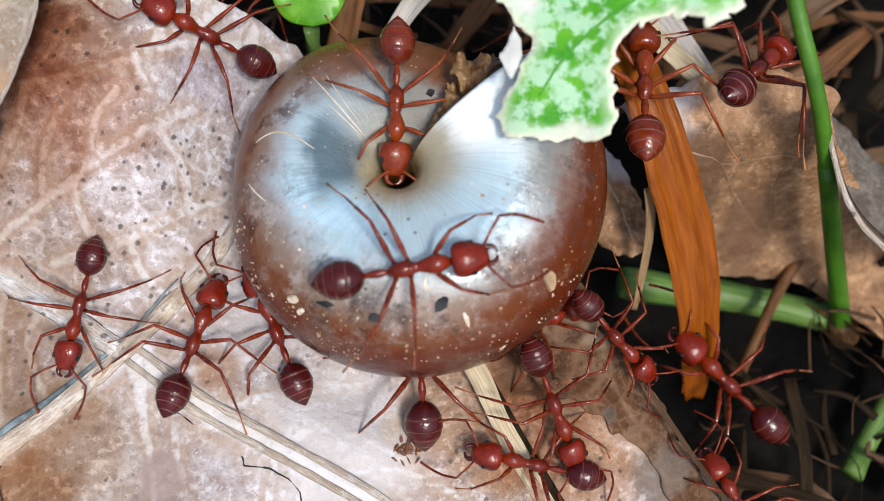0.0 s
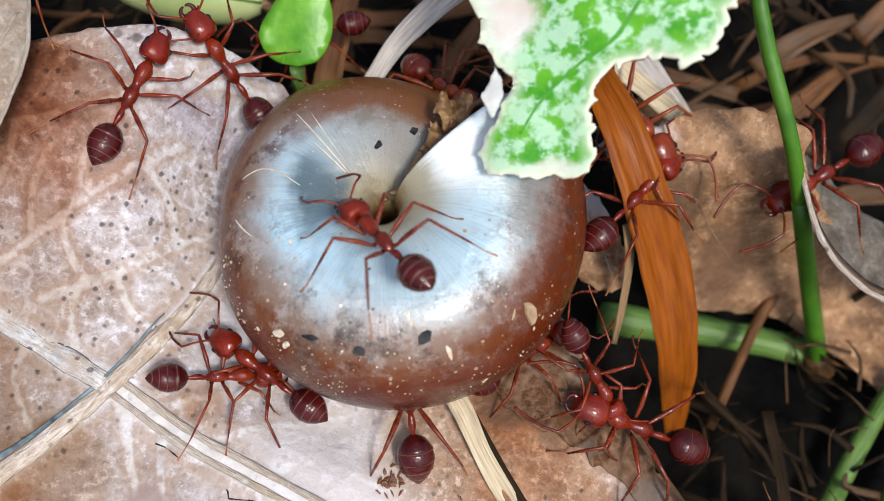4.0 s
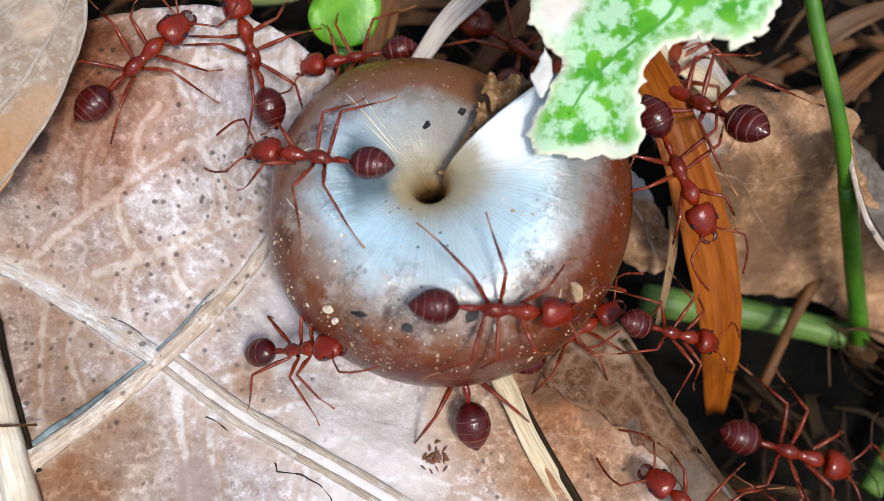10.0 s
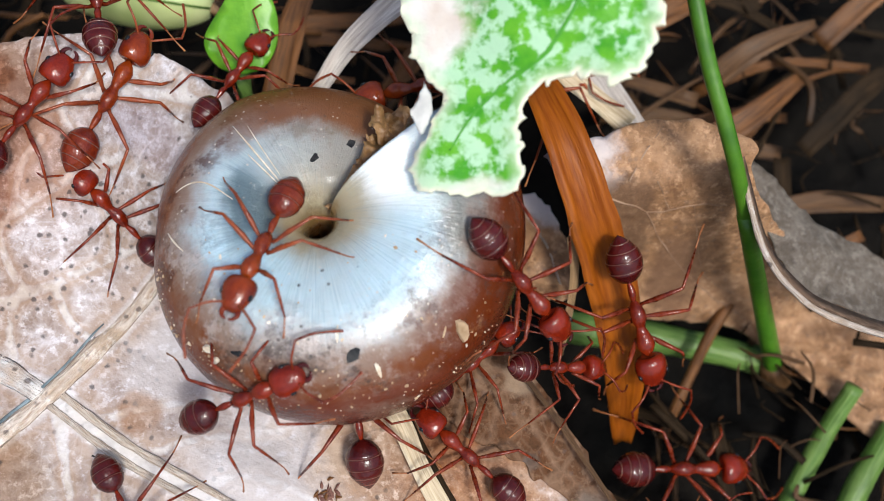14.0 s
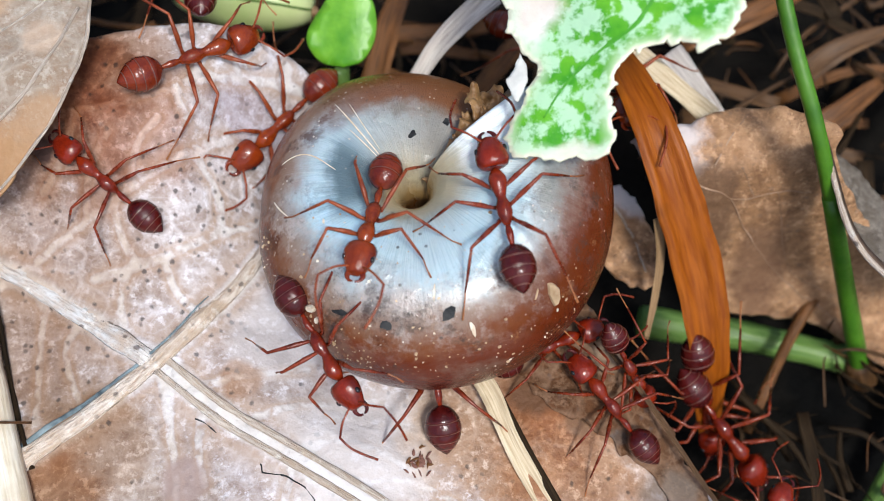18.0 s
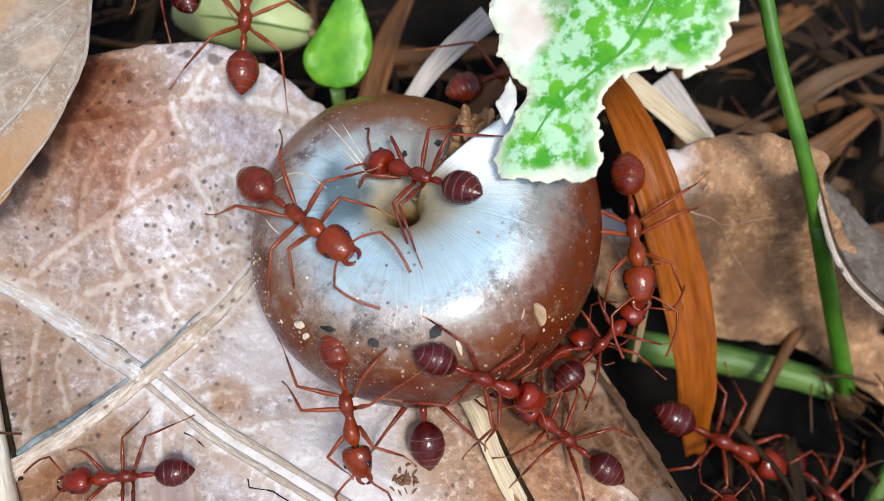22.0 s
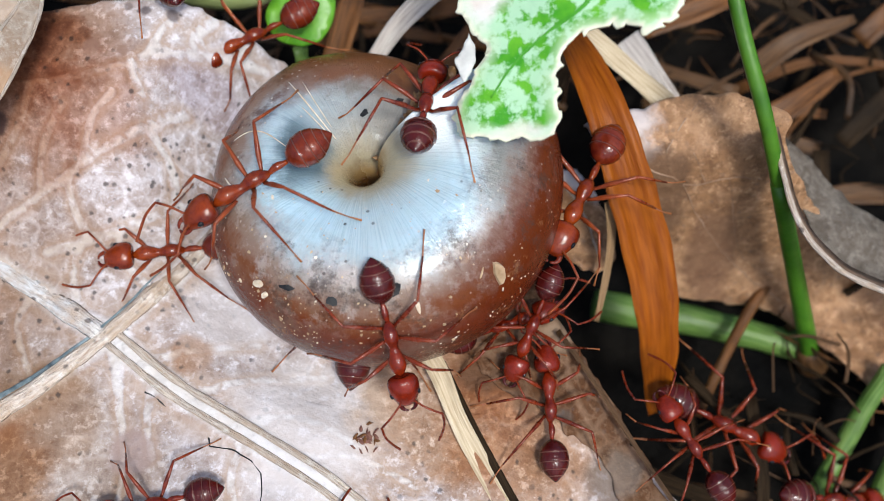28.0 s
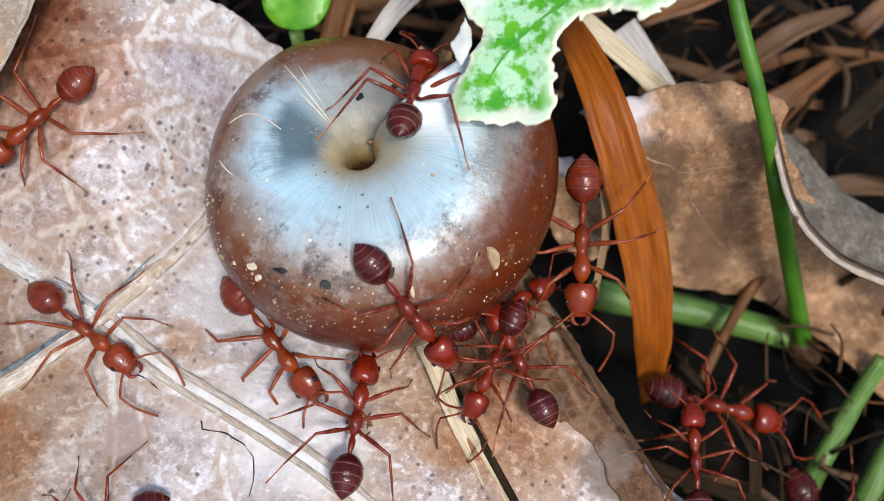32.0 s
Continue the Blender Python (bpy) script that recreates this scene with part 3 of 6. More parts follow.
def sheet(outline, height, thickness, step, jag=0.0, seed=0, steps=8, holes=(), teeth=1.7):
    """A thin curved leaf blade inside an outline of (x, y) control points, at height(x, y), all in mm."""
    loops = []
    for i, loop in enumerate([outline, *holes]):
        ring = [p.to_2d() for p in smoothed([(*p, 0) for p in loop] + [(*loop[0], 0)], steps)[:-1]]
        if jag and i == 0:
            ring = [p + Vector((noise.noise(Vector((p.x * teeth, p.y * teeth, seed))), noise.noise(Vector((p.x * teeth, p.y * teeth, seed + 9))))) * jag for p in ring]
        loops.append(ring)
    rng = random.Random(seed)
    pts, edges = [], []
    for ring in loops:
        n0 = len(pts)
        pts += ring
        edges += [(n0 + k, n0 + (k + 1) % len(ring)) for k in range(len(ring))]
    xs, ys = [p.x for p in loops[0]], [p.y for p in loops[0]]
    for i in range(int((max(xs) - min(xs)) / step) + 1):
        for j in range(int((max(ys) - min(ys)) / step) + 1):
            pts.append(Vector((min(xs) + (i + rng.uniform(0.2, 0.8)) * step, min(ys) + (j + rng.uniform(0.2, 0.8)) * step)))
    co, _, faces, *_ = delaunay_2d_cdt(pts, edges, [], 2 if holes else 1, 1e-5)
    bm = bmesh.new()
    uv = bm.loops.layers.uv.new("UVMap")
    top = [bm.verts.new(Vector((p.x, p.y, height(p.x, p.y))) * MM) for p in co]
    low = [bm.verts.new(Vector((p.x, p.y, height(p.x, p.y) - thickness)) * MM) for p in co]
    count = {}
    for f in faces:
        for e in zip(f, [*f[1:], f[0]]):
            count[e] = count.get(e, 0) + 1
    for f in faces:
        bm.faces.new([top[k] for k in f])
        bm.faces.new([low[k] for k in reversed(f)])
        for p, q in zip(f, [*f[1:], f[0]]):
            if (q, p) not in count:
                bm.faces.new((top[q], top[p], low[p], low[q]))
    for v in [v for v in bm.verts if not v.link_faces]:
        bm.verts.remove(v)
    for f in bm.faces:
        for l in f.loops:
            l[uv].uv = (l.vert.co.x / MM * 0.1, l.vert.co.y / MM * 0.1)
    return bm


def rough(x, y, scale, amount, seed=0.0):
    return noise.noise(Vector((x * scale, y * scale, seed))) * amount


def smooth_step(a, b, x):
    t = min(1, max(0, (x - a) / (b - a)))
    return t * t * (3 - 2 * t)


# ---------------------------------------------------------------- ground
def ground():
    bm = bmesh.new()
    bmesh.ops.create_grid(bm, x_segments=70, y_segments=70, size=0.09)
    for v in bm.verts:
        x, y = v.co.x / MM, v.co.y / MM
        v.co.z = (-15 + rough(x, y, 0.12, 2.0) + rough(x, y, 0.5, 0.8, 4)) * MM
    far = [bm.verts.new(Vector(p)) for p in ((-30, -30, -0.0185), (30, -30, -0.0185), (30, 30, -0.0185), (-30, 30, -0.0185))]
    bm.faces.new(far)
    tagged(part("ground", bm, MAT["soil"]), "soil under the leaf litter, darkened in colour for its deep shade", "ground", kind="structure")


ground()


# ---------------------------------------------------------------- the pale dry leaf under the shell
def main_height(x, y):
    """Low under the shell, rising towards the back, drooping at the front margin."""
    d = math.hypot(x + 2.6, y - 2.2)
    z = 1.4 * smooth_step(9.5, 14, d) * smooth_step(0, 6, -x) + 6.4 * smooth_step(-3.5, 9.5, y) * smooth_step(9.5, 16, d) * smooth_step(-4, 6, -x)
    if y < 0:
        z -= 2.6 * smooth_step(0.0, 9.0, (x - 5.0) * 0.8 + (-y - 6.0) * 0.35)
    z -= 1.2 * smooth_step(13.0, 18.0, y)
    return z + rough(x, y, 0.16, 0.3) + rough(x, y, 0.6, 0.12, 3) + 0.10 * abs(noise.noise(Vector((x * 0.9, y * 0.9, 8))))


def vein(name, pts, r0, r1, parent, height, material, lift=0.0, label="", flat=0.3):
    line = [Vector((p.x, p.y, height(p.x, p.y) + lift)) * MM for p in smoothed([(*p, 0) for p in pts], 10)]
    n = len(line)
    radii = [(r0 + (r1 - r0) * i / (n - 1)) * MM * (1 + 0.25 * noise.noise(line[i] * 900)) for i in range(n)]
    return part(name, tube(line, radii, 10, flat), material, parent, label)


MAIN_VEINS = [  # course, half width at both ends
    ([(-29, -16.5), (-25.9, -13.2), (-23.8, -11.0), (-20.7, -8.6), (-17.3, -5.5), (-14.2, -1.9), (-12.0, 1.8), (-10.4, 4.4)], 0.75, 0.5),
    ([(-34, 3.4), (-29.2, 1.0), (-25.3, -0.9), (-21.5, -3.1), (-17.6, -5.5)], 0.5, 0.7),
    ([(-17.2, -5.6), (-13.4, -8.4), (-10.1, -10.3), (-6.9, -12.1), (-3.8, -14.0), (1, -17.5)], 0.7, 0.6),
    ([(-21.3, -0.9), (-17.3, 0.4), (-14.5, 2.2), (-12.2, 3.9)], 0.24, 0.16),
    ([(-27.5, -1.6), (-25.3, -0.4), (-23.6, 0.8), (-20.4, 2.7), (-17.2, 4.7), (-13.9, 7.5)], 0.2, 0.1),
    ([(-28, 5.6), (-24.7, 6.6), (-23.4, 7.1), (-20.2, 7.6), (-17.0, 8.4), (-15.3, 9.5), (-13.4, 10.3), (-11.4, 11.1), (-9.6, 11.4)], 0.24, 0.12),
    ([(-17.0, -6.3), (-16.7, -7.1), (-16.1, -9.7), (-15.5, -12.5), (-15.5, -15.2)], 0.26, 0.18),
    ([(-15.4, -7.0), (-12.2, -6.2), (-9.0, -5.6)], 0.22, 0.12), ([(-12.2, -8.8), (-9.0, -7.8), (-5.0, -7.4)], 0.14, 0.1),
    ([(-23.5, -10.6), (-23.9, -6.5), (-24.3, -2.2)], 0.2, 0.12), ([(-10.2, -10.4), (-6.2, -10.0), (-2.4, -11.6)], 0.12, 0.08), ([(-6.6, -12.2), (-3.2, -12.0), (0.4, -13.4)], 0.12, 0.08),
] + [(pts, 0.09, 0.05) for pts in (
    [(-16.4, 8.7), (-16.2, 8.2), (-15.8, 7.4)], [(-13.4, 10.3), (-13.1, 11.4), (-12.1, 12.4)], [(-15.6, 9.3), (-14.8, 11.0), (-14.2, 11.7)], [(-11.1, 11.2), (-10.6, 12.0)], [(-19.0, 3.6), (-18.4, 5.6), (-17.2, 7.0)],
    [(-15.6, 6.0), (-14.6, 4.4), (-14.4, 2.4)], [(-19.4, -0.3), (-19.8, -2.0), (-19.2, -3.8)], [(-24.0, 3.4), (-22.6, 5.2), (-21.8, 7.2)], [(-20.0, 2.9), (-19.6, 1.2), (-18.8, 0.0)], [(-21.6, 2.0), (-21.2, 4.4), (-20.0, 6.4)],
    [(-17.4, 0.4), (-16.6, -1.4), (-15.6, -2.4)], [(-22.0, -2.8), (-22.6, -5.0), (-21.6, -7.6)], [(-14.4, -7.6), (-14.6, -9.8), (-14.0, -12.4)], [(-9.0, -10.9), (-9.6, -13.4), (-9.0, -15.6)])]


def main_leaf():
    leaf = tagged(new("fallen_leaf"), "large pinkish tan dry leaf with pale veins and dark specks", "leaf")
    outline = [(-38, 10), (-29.2, 11.1), (-25.3, 11.5), (-21.6, 11.9), (-18.8, 12.5), (-15.6, 12.9), (-13.0, 12.7), (-11.0, 12.5), (-9.4, 12.2), (-7.9, 11.6), (-5.0, 8.5), (0, 5), (5.5, 0),
               (8.3, -4.7), (10.6, -7.6), (14.2, -12.6), (18, -17.5), (8, -24), (-12, -26), (-34, -24), (-40, -6)]
    bm = sheet(outline, main_height, 0.15, 0.36, 0.2, 1)
    # how far each spot of the blade lies from the nearest vein, in that vein's half widths
    spots, widths = [], []
    for pts, a, b in MAIN_VEINS:
        line = smoothed([(*p, 0) for p in pts], 14)
        spots += [(p.x, p.y) for p in line]
        widths += [a + (b - a) * i / (len(line) - 1) for i in range(len(line))]
    spots, widths = np.array(spots), np.array(widths)
    uv = bm.loops.layers.uv.active
    near = {}
    for v in bm.verts:
        d = np.hypot(spots[:, 0] - v.co.x / MM, spots[:, 1] - v.co.y / MM)
        near[v] = float(np.min(d / np.maximum(widths, 0.19)))
        k = int(np.argmin(d))
        v.co.z += 0.35 * widths[k] * math.exp(-(d[k] / (1.5 * widths[k])) ** 2) * MM
    for f in bm.faces:
        for l in f.loops:
            l[uv].uv = (min(near[l.vert], 8.0), 0.0)
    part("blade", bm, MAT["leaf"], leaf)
    pts, a, b = MAIN_VEINS[0]
    vein("vein", pts, a * 0.84, b * 0.84, leaf, main_height, MAT["vein"], 0.24, "thick pale midrib", 0.40)
    pts, a, b = MAIN_VEINS[1]
    vein("vein", pts, a * 1.0, b * 0.9, leaf, main_height, MAT["vein_pale"], 0.22, "broad bluish white side vein", 0.16)
    # the lower side vein has shrunk into two ridges with a trough between them
    pts, a, b = MAIN_VEINS[2]
    for off in (0.42, -0.42):
        vein("vein", [(x + 0.5 * off, y + 0.87 * off) for x, y in pts], a * 0.32, b * 0.30, leaf, main_height, MAT["vein"], 0.27, "pale ridge of the side vein", 0.32)
    # a bluish dark strip that paints the shadow in the groove along the midrib
    vein("groove", [(-26.5, -12.9), (-24.15, -10.38), (-21.12, -8.08), (-19.4, -6.7), (-17.7, -5.08), (-16.4, -3.6), (-14.8, -1.55)], 0.20, 0.05, leaf, main_height, MAT["groove"], 0.24, "bluish grey strip for the shadow in the midrib's groove", 0.25)
    # a decayed scrap along the margin, its dark colour also standing for shade
    scrap = sheet([(2.6, -5.2), (4.4, -3.6), (5.6, -0.6), (6.6, -0.9), (8.9, -4.4), (10.9, -7.2), (13.4, -11.4), (15.2, -15.2), (12.8, -15.0), (10.9, -11.6), (9.6, -10.4), (8.4, -9.9), (7.4, -8.9), (5.6, -8.0), (4.6, -7.4)], lambda x, y: main_height(x, y) + 0.22 + rough(x, y, 0.9, 0.16, 6), 0.1, 0.4, 0.5, 41, teeth=1.1)
    part("decayed_shaded_edge", scrap, MAT["leaf_dark"], leaf, "decayed scrap of blade, dark brown with shade in its colour")
    # a crack in the blade and a clump of dry bits on it
    for pts in ([(-14.9, -8.7), (-14.0, -9.2), (-13.2, -9.8), (-11.9, -10.7)], [(-11.3, -10.7), (-10.9, -11.7), (-9.9, -11.8), (-9.2, -12.1), (-8.0, -13.1), (-8.0, -15.2)]):
        for a, b in zip(pts, pts[1:]):
            w = rough(a[0], a[1], 3.0, 0.05) + 0.06
            mid = ((a[0] + b[0]) / 2 + rough(a[0], a[1], 5, 0.3), (a[1] + b[1]) / 2 + rough(b[0], b[1], 5, 0.3))
            vein("crack", [a, mid, b], w, w * 0.6, leaf, main_height, MAT["speck"], 0.02, "dark crack", 0.2)
    return leaf


main_leaf()


def droppings():
    """Small dry bits lying on the leaf below the shell."""
    rng = random.Random(8)
    heap = tagged(new("debris_heap"), "clump of dark red dry bits on the leaf", "debris")
    for k in range(26):
        x, y = -2.5 + rng.gauss(0, 0.36), -10.9 + rng.gauss(0, 0.34)
        bm = bmesh.new()
        bmesh.ops.create_icosphere(bm, subdivisions=1, radius=0.2 * MM)
        c, q = rng.uniform(0, math.pi), rng.uniform(0.2, 0.55)
        for v in bm.verts:
            e, f = v.co.x * rng.uniform(0.6, 1.7), v.co.y * q * rng.uniform(0.7, 1.4)
            v.co = Vector((e * math.cos(c) - f * math.sin(c), e * math.sin(c) + f * math.cos(c), v.co.z * 0.35)) + Vector((x, y, main_height(x, y) + 0.1)) * MM
        part("bit", bm, MAT["bit"] if k % 4 else MAT["straw_amber"], heap, "", False)


droppings()


def curled_leaf():
    """A dry leaf that overhangs the big one, its margin folded over."""
    leaf = tagged(new("fallen_leaf"), "greyish tan dry leaf with a folded brown margin", "leaf")
    h = lambda x, y: 11.7 - 2.8 * smooth_step(9.0, 0.0, y) + rough(x, y, 0.2, 0.3, 7) + rough(x, y, 0.6, 0.12, 2) - 0.4 * smooth_step(-22.5, -20.4, x)
    part("blade", sheet([(-44, 26), (-30, 26), (-20.9, 18), (-20.6, 13.7), (-20.3, 11.4), (-20.2, 9.2), (-20.7, 7.1), (-21.7, 4.8), (-23.3, 2.7), (-25.2, 0.6), (-30.0, 0.5), (-44, 3)], h, 0.15, 0.5, 0.15, 3), MAT["leaf_curl"], leaf)
    vein("vein", [(-32, 3.3), (-27.3, 3.7), (-25.3, 4.4), (-23.5, 5.7), (-22.1, 7.8), (-20.9, 11.4)], 0.16, 0.1, leaf, h, MAT["vein"])
    vein("vein", [(-32, 8.2), (-26.5, 8.8), (-23.6, 10.6), (-21.4, 13.2)], 0.1, 0.07, leaf, h, MAT["vein"])
    vein("margin", [(-25.2, 0.6), (-23.3, 2.7), (-21.7, 4.8), (-20.7, 7.1), (-20.2, 9.2), (-20.3, 11.4), (-20.6, 13.7), (-20.9, 18)], 0.1, 0.1, leaf, h, MAT["vein"], 0.03, "pale margin")


curled_leaf()


# ---------------------------------------------------------------- the snail shell
TURN = [20, 60, 120, 180, 270, 320, 360, 398]
OUTER = [7.3, 8.6, 9.45, 8.75, 9.75, 10.35, 10.75, 11.15]
HALF = [3.6, 3.9, 4.3, 4.6, 5.0, 5.2, 5.4, 5.6]
HUB = (-2.6, 1.85)


def whorl(deg, phi, shrink=0.0):
    ro, b = np.interp(deg, TURN, OUTER), np.interp(deg, TURN, HALF)
    a, rc = (ro - 0.7) / 2 - shrink, (ro + 0.7) / 2
    rise = math.sin(phi)
    if math.cos(phi) < 0 and rise > 0:
        rise = rise ** 0.5  # the hollow round the hub is shallow
    r, z = rc + a * math.cos(phi), b + (b - shrink) * rise
    t = radians(deg)
    return Vector((HUB[0] + r * math.cos(t), HUB[1] + r * math.sin(t), z + 0.12)) * MM


def snail_shell():
    shell = tagged(new("snail_shell"), "glossy milky and amber snail shell lying umbilicus up", "snail shell")
    bm = bmesh.new()
    uv = bm.loops.layers.uv.new("UVMap")
    nt, nf = 190, 56
    grid, data = [], {}
    for i in range(nt + 1):
        deg = 20 + (398 - 20) * i / nt
        row = []
        for j in range(nf):
            # from the hub side over the crest to the rim and round below
            w = j / nf
            v = bm.verts.new(whorl(deg, math.pi - 2 * math.pi * w))
            data[v] = (i / nt, w)
            row.append(v)
        grid.append(row)
    for a, b in zip(grid, grid[1:]):
        for j in range(nf):
            k = (j + 1) % nf
            f = bm.faces.new((a[j], a[k], b[k], b[j]))
            for l in f.loops:
                s, w = data[l.vert]
                l[uv].uv = (s, min(1.0, 2 * (w if not (k == 0 and w == 0) else 1.0)))
    lip = []
    for j in range(nf):
        v = bm.verts.new(whorl(397.0, math.pi - 2 * math.pi * j / nf, 0.25))
        lip.append(v)
    deep = [bm.verts.new(whorl(372.0, math.pi - 2 * math.pi * j / nf, 0.5)) for j in range(nf)]
    for a, b in ((grid[-1], lip), (lip, deep)):
        for j in range(nf):
            k = (j + 1) % nf
            f = bm.faces.new((a[j], a[k], b[k], b[j]))
            for l in f.loops:
                l[uv].uv = (0.98, 0.5)
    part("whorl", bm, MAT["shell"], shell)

    def frame_at(deg, phi):
        p = whorl(deg, radians(phi))
        a, b = whorl(deg + 0.5, radians(phi)) - p, whorl(deg, radians(phi + 0.5)) - p
        n = b.cross(a).normalized()
        n = n if n.dot(p - whorl(deg, radians(phi), 1.0)) > 0 else -n
        x = a.normalized()
        return p, x, n.cross(x), n

    def chip(deg, phi, long, wide, turn, material, name, label="", thick=0.06, seed=0):
        """A flat irregular flake stuck on the shell."""
        rng = random.Random(seed)
        p, x, y, n = frame_at(deg, phi)
        bm = bmesh.new()
        c, s = math.cos(radians(turn)), math.sin(radians(turn))
        rows = []
        for lift, k in ((-0.03, 1.0), (thick, 0.86)):
            ring = []
            rng.seed(seed)
            for q in range(9):
                a = 2 * math.pi * q / 9
                r = rng.uniform(0.7, 1.15) * k
                e, f = long * r * math.cos(a), wide * r * math.sin(a)
                sag = (e * e + f * f) / 9.0
                ring.append(bm.verts.new(p + (x * (e * c - f * s) + y * (e * s + f * c) + n * (lift - sag * 0.5)) * MM))
            rows.append(ring)
        for q in range(9):
            bm.faces.new((rows[0][q], rows[0][(q + 1) % 9], rows[1][(q + 1) % 9], rows[1][q]))
        bm.faces.new(rows[1])
        part(name, bm, material, shell, label, False)

    chip(320, 39, 0.85, 0.34, 70, MAT["flake"], "flake", "tan bark flake", 0.12, 1)
    chip(315, 47, 0.3, 0.06, 40, MAT["flake"], "flake", "", 0.05, 2)
    chip(291, 47, 0.55, 0.13, 95, MAT["crumb"], "flake", "white sliver", 0.08, 3)
    chip(280, 74, 0.55, 0.07, 80, MAT["crumb"], "flake", "white sliver", 0.05, 4)
    chip(261, 52, 0.33, 0.28, 10, MAT["speck"], "spot", "blackish spot", 0.02, 5)
    chip(284, 60, 0.5, 0.33, 30, MAT["speck"], "spot", "blackish spot", 0.02, 6)
    chip(243, 50, 0.6, 0.2, 20, MAT["speck"], "spot", "blackish spot", 0.02, 7)
    chip(69, 92, 0.26, 0.28, 0, MAT["speck"], "spot", "blackish spot", 0.02, 8)
    chip(94, 111, 0.35, 0.2, 50, MAT["speck"], "spot", "blackish spot", 0.015, 9)
    chip(232, 40, 0.3, 0.22, 20, MAT["crumb"], "crumb", "cream crumb", 0.2, 10)
    chip(236, 36, 0.2, 0.16, 80, MAT["crumb"], "crumb", "cream crumb", 0.2, 11)
    rng = random.Random(12)
    for k in range(430):
        deg = rng.choice((rng.uniform(195, 335), rng.uniform(195, 300)))
        phi = abs(rng.gauss(0, 20)) + 10 if k % 6 else rng.uniform(60, 120)
        if noise.noise(Vector((deg * 0.05, phi * 0.05, 2.0))) < rng.uniform(-0.35, 0.25):
            continue
        size = rng.choice((0.02, 0.025, 0.03, 0.035, 0.04, 0.05, 0.06, 0.09))
        chip(deg, phi, size * rng.uniform(0.8, 2.0), size, rng.uniform(0, 180), MAT[rng.choice(("crumb", "flake", "flake"))], "crumb", "", size * 0.6, 20 + k)

    def scratch(a, b, r, bow=0.0):
        pts = []
        for i in range(12):
            s = i / 11
            p, x, y, n = frame_at(a[0] + (b[0] - a[0]) * s + bow * math.sin(math.pi * s), a[1] + (b[1] - a[1]) * s)
            pts.append(p + n * 0.015 * MM)
        part("scratch", tube(pts, [r * MM * (0.4 + 0.6 * math.sin(math.pi * (0.05 + 0.9 * i / 11))) for i in range(12)], 5, 0.6), MAT["crumb"], shell, "white hairline scratch")

    scratch((131, 66), (135, 128), 0.05)
    scratch((137, 92), (138, 124), 0.04)
    scratch((126, 74), (130, 118), 0.03)
    scratch((168, 52), (170, 98), 0.045, -6)
    scratch((185, 48), (196, 62), 0.05)
    for n, (x, y, z, a, long, wide) in enumerate(((0.3, 5.3, 9.3, 60, 1.3, 0.7), (1.2, 6.5, 9.2, 70, 1.3, 0.8), (-0.7, 4.0, 8.9, 45, 1.0, 0.35), (0.6, 6.3, 9.7, 100, 0.9, 0.5), (-1.5, 3.0, 7.9, 30, 0.8, 0.3))):
        c, s = math.cos(radians(a)), math.sin(radians(a))
        ring = [(long * q * math.cos(k * math.pi / 5), wide * q * math.sin(k * math.pi / 5)) for k, q in enumerate((1.0, 0.8, 1.1, 0.7, 1.0, 1.1, 0.75, 1.0, 0.8, 1.1))]
        skin = sheet([(x + e * c - f * s, y + e * s + f * c) for e, f in ring], lambda p, q: z + rough(p, q, 1.1, 0.9, n) + rough(p, q, 3.0, 0.35, n + 5), 0.07, 0.16, 0.2, n + 60, teeth=4.0)
        part("dried_skin", skin, MAT["membrane"], shell, "crumpled torn dried skin")
    # dried skin left in the aperture, and the torn rim beside the hub
    rng = random.Random(4)
    for k, (x, y, z) in enumerate(((0.4, 5.4, 7.4), (1.3, 6.6, 7.2), (2.0, 7.6, 6.6), (1.4, 5.2, 8.0), (2.6, 6.2, 7.6), (2.2, 8.8, 5.6), (0.9, 7.4, 6.6))):
        d = Vector((rng.uniform(0.3, 0.9), rng.uniform(0.5, 1.2), rng.uniform(-0.4, 0.3)))
        c = Vector((x, y, z))
        line = smoothed([c - d, c + Vector((rng.uniform(-0.4, 0.4), rng.uniform(-0.3, 0.3), 0.25)), c + d], 5)
        part("dried_skin", tube([p * MM for p in line], [v * MM * rng.uniform(0.6, 1.3) for v in taper(len(line), 0.3, 0.08, 0.15)], 7, 0.4), MAT["membrane"], shell, "crumpled amber dried skin")
    for a, b, r in (((-1.9, 2.9, 6.6), (0.6, 4.5, 7.9), 0.16), ((-1.4, 3.6, 6.6), (0.1, 4.3, 7.6), 0.1), ((-1.7, 2.6, 6.5), (-0.6, 3.4, 7.2), 0.12)):
        line = smoothed([a, ((a[0] + b[0]) / 2, (a[1] + b[1]) / 2 + 0.15, (a[2] + b[2]) / 2 + 0.15), b], 5)
        part("torn_rim", tube([Vector(p) * MM for p in line], [v * MM for v in taper(len(line), r, r * 0.5, r * 0.4)], 6, 0.5), MAT["flake"], shell, "torn tan fibre")
    return shell


snail_shell()


